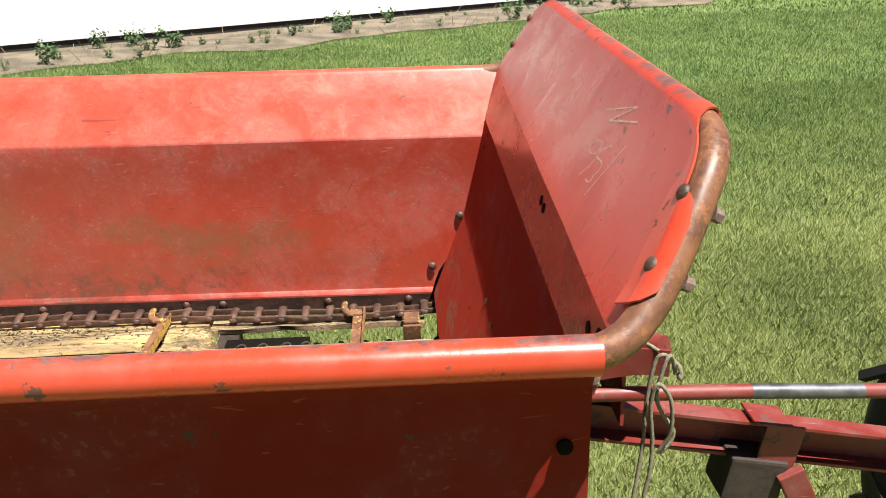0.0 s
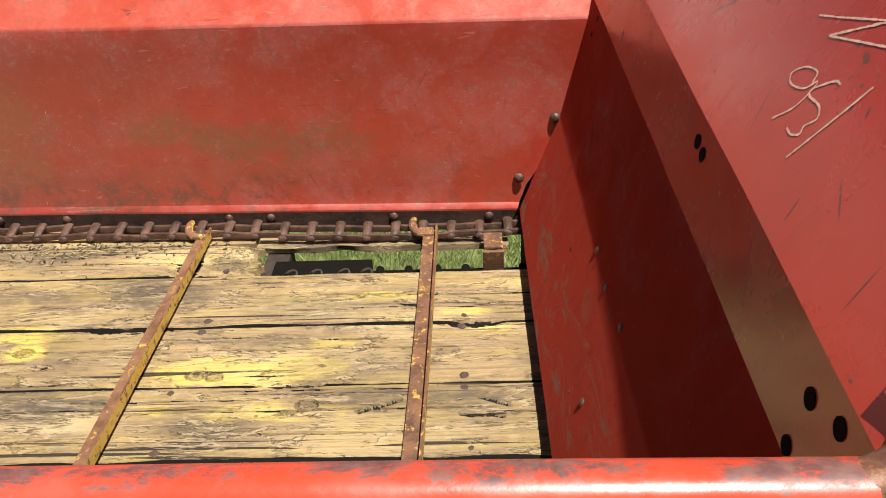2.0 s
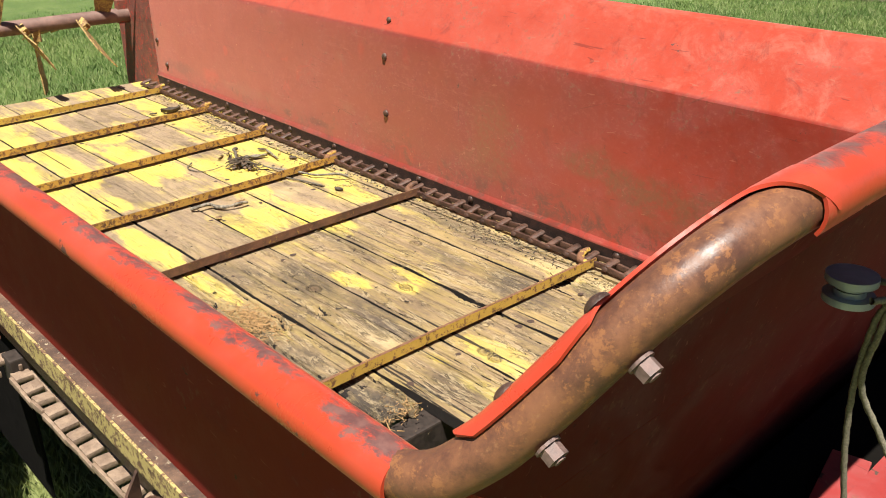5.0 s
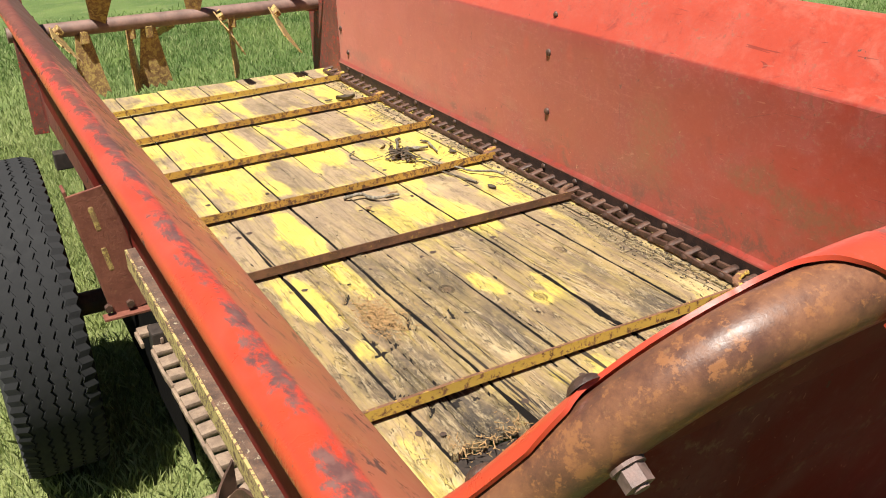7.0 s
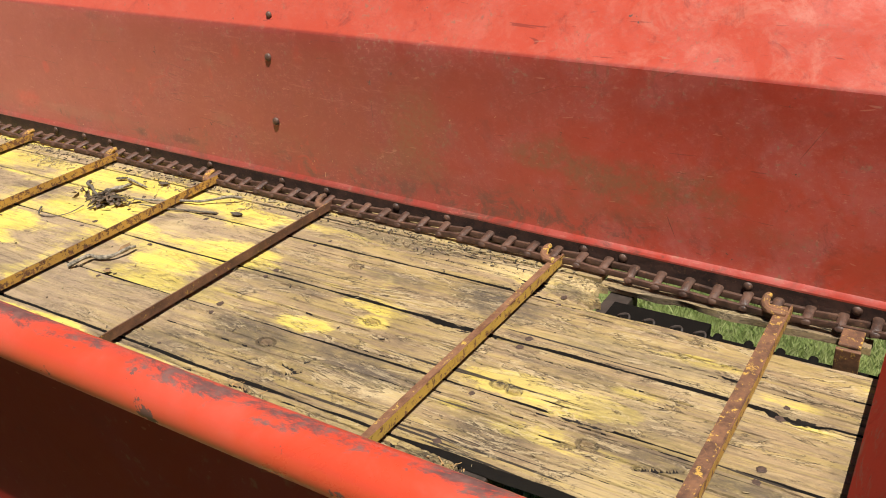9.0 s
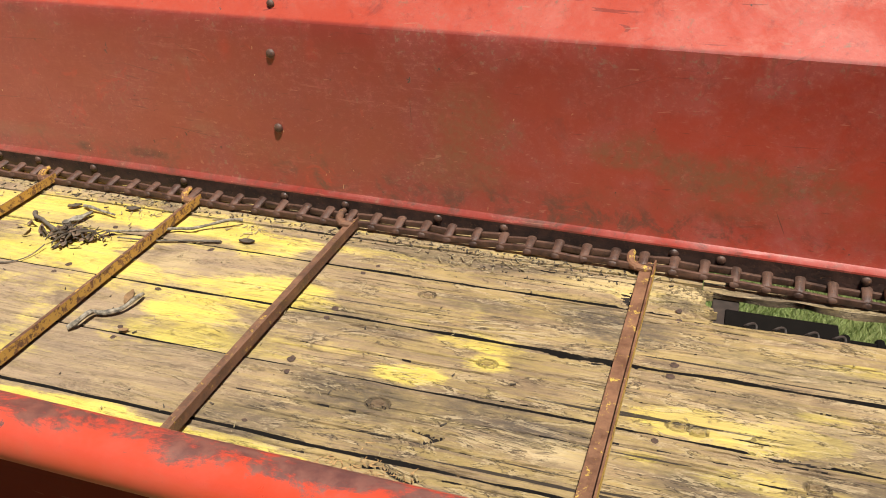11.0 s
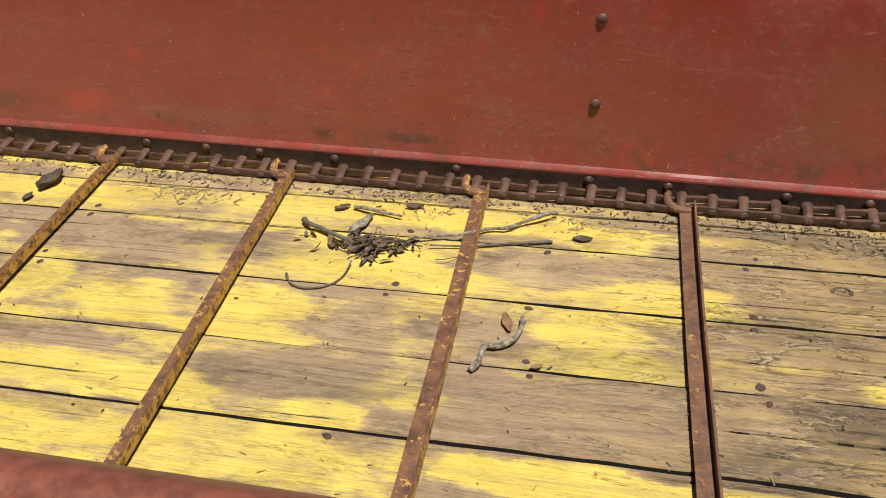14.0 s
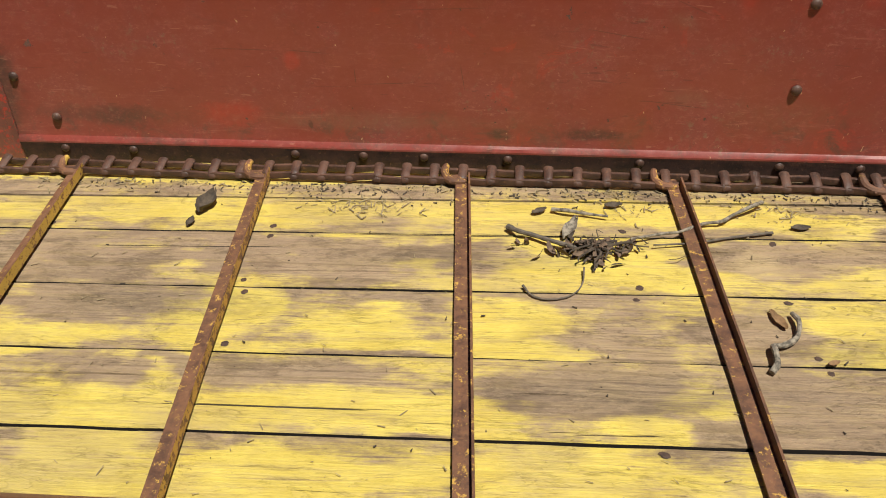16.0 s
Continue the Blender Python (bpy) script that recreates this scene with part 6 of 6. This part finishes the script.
leaf("dark_bark_piece", (-1.885, 1.115), 0.032, BARK_DARK, "dark rotten bark piece on the boards", 0.6, 5, 0.6)
leaf("dark_bark_piece", (-1.74, 1.14), 0.035, BARK_DARK, "dark rotten bark piece on the boards", 0.5, 6, 0.2)
leaf("small_leaf", (-2.565, 1.06), 0.03, BARK_DARK, "small dead leaf beside the apron bar", 0.6, 7, 1.5)
# the heap: tangled twigs and dark curled leaf shreds
b = bmesh.new()
for k in range(30):
    a, d = rnd.uniform(0, 6.28), abs(rnd.gauss(0, 0.034))
    c = Vector((-1.785 + d * math.cos(a) * 1.9, 0.985 + d * math.sin(a) * 0.45, FLOOR + 0.006 + rnd.uniform(0, 0.024) * max(0, 1 - d / 0.08)))
    t = rnd.gauss(0.05, 0.45)
    v = Vector((math.cos(t), math.sin(t), rnd.uniform(-0.2, 0.3))) * rnd.uniform(0.010, 0.034)
    w, w2 = (Vector((rnd.gauss(0, 0.006), rnd.gauss(0, 0.006), rnd.gauss(0.002, 0.004))) for _ in range(2))
    r = rnd.uniform(0.0007, 0.0022)
    tube(b, smooth_path([c - v, c - v * 0.3 + w, c + v * 0.35 + w2, c + v], 3), lambda s: r * (1 - 0.5 * s), 5, 0.5)
for a, size in ((3.6, 0.05), (4.2, 0.06), (4.75, 0.075), (5.2, 0.06), (0.1, 0.1), (0.35, 0.06)):
    c = Vector((-1.79, 0.98, FLOOR + 0.014))
    v = Vector((math.cos(a), math.sin(a) * 0.8, 0)) * size
    tube(b, smooth_path([c, c + v * 0.5 + Vector((0.009, 0, 0.012)), c + v * 0.8 + Vector((-0.004, 0, 0.004)), c + v], 3), lambda s: 0.0036 * (1 - 0.75 * s), 6, 0.5)
tagged(part("litter_heap", b, BARK_DARK, None, "heap of tangled dead twigs on the boards"), category="litter", kind="stuff")


def scraps(count, spread, size, width, lift):
    """Curled leaf and bark scraps strewn about the heap, each with its own bend."""
    b = bmesh.new()
    for k in range(count):
        a, d = rnd.uniform(0, 6.28), abs(rnd.gauss(0, 1))
        at = (-1.79 + d * spread[0] * math.cos(a), 0.98 + d * spread[1] * math.sin(a), FLOOR + 0.006 + rnd.uniform(0, lift) * math.exp(-d))
        m = Matrix.Translation(at) @ Euler((rnd.gauss(0, 0.55), rnd.gauss(0, 0.45), rnd.uniform(0, 6.28))).to_matrix().to_4x4()
        n, h, bend_ = 6, size * rnd.uniform(0.5, 1.2), rnd.uniform(-16, 34)
        rows_ = []
        for i in range(n + 1):
            u = 2 * i / n - 1
            half = width * h * (1 - u * u) ** 0.6 * (1 + 0.4 * noise.noise(Vector((u * 3, k, 2.0)))) + 0.0006
            rows_.append([b.verts.new(m @ Vector((h * u, half * v, bend_ * (h * u) ** 2 + 24 * (half * v) ** 2 + 0.0015 * noise.noise(Vector((u * 4, v * 2, k)))))) for v in (-1, 0, 1)])
        for r0, r1 in zip(rows_, rows_[1:]):
            for q in range(2):
                b.faces.new((r0[q], r1[q], r1[q + 1], r0[q + 1]))
    return b


tagged(part("leaf_shreds", scraps(70, (0.05, 0.021), 0.016, 0.36, 0.026), DEAD_LEAF, None, "brown curled dead leaf shreds in the litter heap"), category="litter", kind="stuff")
tagged(part("bark_shreds", scraps(34, (0.055, 0.024), 0.014, 0.22, 0.02), BARK_DARK, None, "dark curled bark shreds in the litter heap"), category="litter", kind="stuff")
# crumbs along the chain and in the rotten patch
b = bmesh.new()
for k in range(1500):
    if k < 520 or k > 1200:
        x = rnd.uniform(-2.95, -0.3)
        y = chain_y(x) - 0.028 - abs(rnd.gauss(0, 0.022))
    elif k < 720:
        continue
    else:
        x, y = rnd.uniform(-2.9, 0), rnd.uniform(0.2, 1.1)
    s = rnd.uniform(0.001, 0.004) * (0.6 if k >= 720 else 1)
    t = rnd.uniform(0, 3.14)
    c = Vector((x, y, FLOOR + 0.003))
    v = Vector((math.cos(t), math.sin(t), rnd.uniform(-0.2, 0.3))) * s * rnd.uniform(0.8, 3.5)
    if (520 > k or k > 1200) and k % 3 == 0:
        x = rnd.choice((-2.24, -2.2, -1.72, -1.42, -0.9)) + rnd.gauss(0, 0.05)
        c = Vector((x, 1.135 + rnd.gauss(0, 0.02), FLOOR + 0.003))
    if y < 1.04 or x < -0.5:
        rod(b, c - v, c + v, s * 0.45, s * 0.25, 5)
soil_bits = bmesh.new()
for k in range(700):
    x = rnd.uniform(-2.9, -0.5) if k % 2 else rnd.choice((-2.3, -1.75, -1.3, -0.95, -0.75)) + rnd.gauss(0, 0.09)
    y = chain_y(x) - 0.024 - abs(rnd.gauss(0, 0.03)) if k % 7 else rnd.uniform(0.2, 1.1)
    s, t = rnd.uniform(0.0008, 0.003), rnd.uniform(0, 3.14)
    v = Vector((math.cos(t), math.sin(t), rnd.uniform(-0.2, 0.3))) * s * rnd.uniform(0.6, 2.0)
    c = Vector((x, y, FLOOR + 0.002))
    rod(soil_bits, c - v, c + v, s * 0.7, s * 0.4, 5)
tagged(part("dirt_crumbs", soil_bits, BARK_DARK, None, "dark crumbs of dirt and bark on the boards"), category="litter", kind="stuff")
rot = bmesh.new()
for k in range(900):
    x, y = rnd.gauss(-0.885, 0.042), rnd.gauss(0.46, 0.022)
    s = rnd.uniform(0.0008, 0.003)
    t = rnd.gauss(0.2, 0.9)
    c = Vector((x, y, FLOOR - 0.002 + rnd.uniform(0, 0.006)))
    v = Vector((math.cos(t), math.sin(t), rnd.uniform(-0.3, 0.4))) * s * rnd.uniform(0.8, 3.2)
    rod(rot, c - v, c + v, s * 0.5, s * 0.2, 4)
for k in range(150):
    y = rnd.uniform(0.365, 0.52)
    c = Vector((-0.43 + rnd.gauss(0, 0.02), y, FLOOR - 0.014 + rnd.uniform(0, 0.012)))
    v = Vector((rnd.gauss(0, 1), rnd.gauss(0, 1), rnd.gauss(0, 0.5))) * rnd.uniform(0.001, 0.005)
    rod(rot, c - v, c + v, rnd.uniform(0.0006, 0.0018), 0.0006, 5)
tagged(part("rotten_crumbs", rot, ROTTEN, None, "reddish brown crumbs of rotten wood in a hollow"), category="litter", kind="stuff")
tagged(part("crumbs", b, STRAW, None, "crumbs of rotten wood and straw on the boards"), category="litter", kind="stuff")

# ---- ground ----
b = bmesh.new()
bmesh.ops.create_grid(b, x_segments=2, y_segments=2, size=400)
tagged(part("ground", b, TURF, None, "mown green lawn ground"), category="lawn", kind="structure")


def grass(x0, x1, y0, y1, count, h, w, seed):
    """Blades of two faces each, joined."""
    r = np.random.default_rng(seed)
    x, y = r.uniform(x0, x1, count) + r.normal(0, 0.3, count), r.uniform(y0, y1, count) + r.normal(0, 0.3, count)
    hh, a = h * r.uniform(0.5, 1.25, count), r.uniform(0, 2 * np.pi, count)
    lean = r.normal(0, 0.32, (count, 2)) * hh[:, None]
    ww = w * r.uniform(0.6, 1.3, count)
    dx, dy = np.cos(a) * ww, np.sin(a) * ww
    z0 = np.zeros(count)
    v = np.stack([np.stack([x - dx, y - dy, z0], 1), np.stack([x + dx, y + dy, z0], 1),
                  np.stack([x + lean[:, 0] * 0.4 + dx * 0.6, y + lean[:, 1] * 0.4 + dy * 0.6, hh * 0.6], 1),
                  np.stack([x + lean[:, 0], y + lean[:, 1], hh], 1)], 1).reshape(-1, 3)
    i = np.arange(count)[:, None] * 4
    f = (i + np.array([[0, 1, 2]])).tolist() + (i + np.array([[0, 2, 3]])).tolist()
    me = bpy.data.meshes.new("grass")
    me.from_pydata(v.tolist(), [], f)
    me.update()
    return tagged(link_mesh("grass", me, GRASS, None, "short mown lawn grass with dry blades"), category="grass", kind="stuff")


grass(-3.6, 0.2, -1.0, 1.0, 60000, 0.05, 0.0019, 1)
grass(-7.0, 6.0, -5.0, -1.3, 12000, 0.05, 0.005, 10)
grass(-0.8, 2.6, 0.2, 3.4, 230000, 0.04, 0.0014, 2)
grass(-5.6, -2.9, -1.2, 5.2, 150000, 0.04, 0.0020, 3)
grass(-10.0, -5.6, -2.0, 7.0, 80000, 0.05, 0.0036, 6)
grass(-2.9, -0.5, 1.3, 5.2, 30000, 0.05, 0.003, 7)
grass(-5.6, -0.5, 5.2, 12.0, 70000, 0.05, 0.0036, 8)
grass(-0.5, 6.0, 3.4, 8.0, 210000, 0.04, 0.0021, 4)
grass(-4.0, 11.0, 8.0, 15.0, 160000, 0.045, 0.004, 5)
grass(3.0, 26.0, 15.0, 34.0, 80000, 0.06, 0.013, 9)

# ---- house, soil strip, weeds ----
A, B = Vector((-10.6, 9.02, 0)), Vector((9.0, 20.65, 0))
along = (B - A).normalized()
out = Vector((along.y, -along.x, 0))
house = thing("house", "white sided building with a dark low foundation", "house")
turn = Matrix((along, -out, Vector((0, 0, 1)))).transposed()
mid = (A + B) / 2
L = (B - A).length
b = bmesh.new()
solid(b, (L, 0.2, 0.42), mid - out * 0.13 + Vector((0, 0, 0.02)), turn)
part("foundation", b, FOUNDATION, house, "dark weathered foundation")
for k in range(7):
    b = bmesh.new()
    solid(b, (L, 0.018, 0.44), mid + out * 0.0 + Vector((0, 0, 0.175 + 0.22 + 0.43 * k)), turn @ Euler((0.045, 0, 0)).to_matrix(), 0.003)
    part("siding_board", b, SIDING, house)
b = bmesh.new()
solid(b, (L, 0.1, 3.1), mid - out * 0.10 + Vector((0, 0, 1.75)), turn)
part("wall", b, SIDING, house)
me_rows = []
for i in range(61):
    p = A + (B - A) * i / 60
    me_rows.append([p - out * 0.2 + Vector((0, 0, 0.02)), p + out * 0.4 + Vector((0, 0, 0.03 + 0.02 * noise.noise(p))), p + out * (1.35 + 0.5 * noise.noise(p * 0.9)) + Vector((0, 0, 0.012)), p + out * (1.7 + 0.6 * noise.noise(p * 0.9)) + Vector((0, 0, -0.02))])
tagged(put_sheet("soil_strip", me_rows, 0.05, SOIL, None, "dry bare soil strip along the building", 60), category="soil", kind="structure")


def weed(at, size, seed):
    rnd = random.Random(seed)
    w = thing("weed", "green leafy weed growing in dry soil", "weed", at, "weeds by the building")
    b = bmesh.new()
    tips = []
    for k in range(7):
        a, s = rnd.uniform(0, 6.28), rnd.uniform(0.2, 0.6)
        tip = Vector((math.cos(a) * s, math.sin(a) * s, rnd.uniform(0.6, 1.1))) * size
        rod(b, (0, 0, 0), tip, size * 0.015, size * 0.006, 5)
        tips.append(tip)
    part("stems", b, LEAF, w)
    b = bmesh.new()
    for tip in tips:
        for k in range(16):
            c = tip * rnd.uniform(0.3, 1.05) + Vector([rnd.gauss(0, 0.09) * size for _ in range(3)])
            m = Matrix.Translation(c) @ Euler((rnd.uniform(-0.9, 0.9), rnd.uniform(-0.9, 0.9), rnd.uniform(0, 6))).to_matrix().to_4x4() @ Matrix.Diagonal((1, 0.55, 1, 1))
            bmesh.ops.create_circle(b, cap_ends=True, segments=6, radius=size * rnd.uniform(0.05, 0.12), matrix=m)
    part("leaves", b, LEAF, w)


for k in range(72):
    rnd = random.Random(50 + k)
    s = rnd.uniform(0.2, 0.75)
    p = A + (B - A) * s + out * rnd.uniform(0.4, 1.7)
    weed(p + Vector((0, 0, 0.03)), rnd.choice((0.1, 0.12, 0.15, 0.15, 0.2, 0.28)), k)
b = bmesh.new()
rnd = random.Random(3)
for k in range(420):
    c = A + (B - A) * rnd.uniform(0.15, 0.75) + out * rnd.uniform(0.1, 1.7)
    a = rnd.uniform(0, 6.28)
    v = Vector((math.cos(a) * 0.6, math.sin(a) * 0.6, rnd.uniform(0.05, 0.8))) * rnd.uniform(0.1, 0.35)
    rod(b, c, c + v, 0.006, 0.003, 4)
tagged(part("dry_stalks", b, STRAW, None, "pale dry grass stalks on the soil strip"), category="dry grass", kind="stuff")
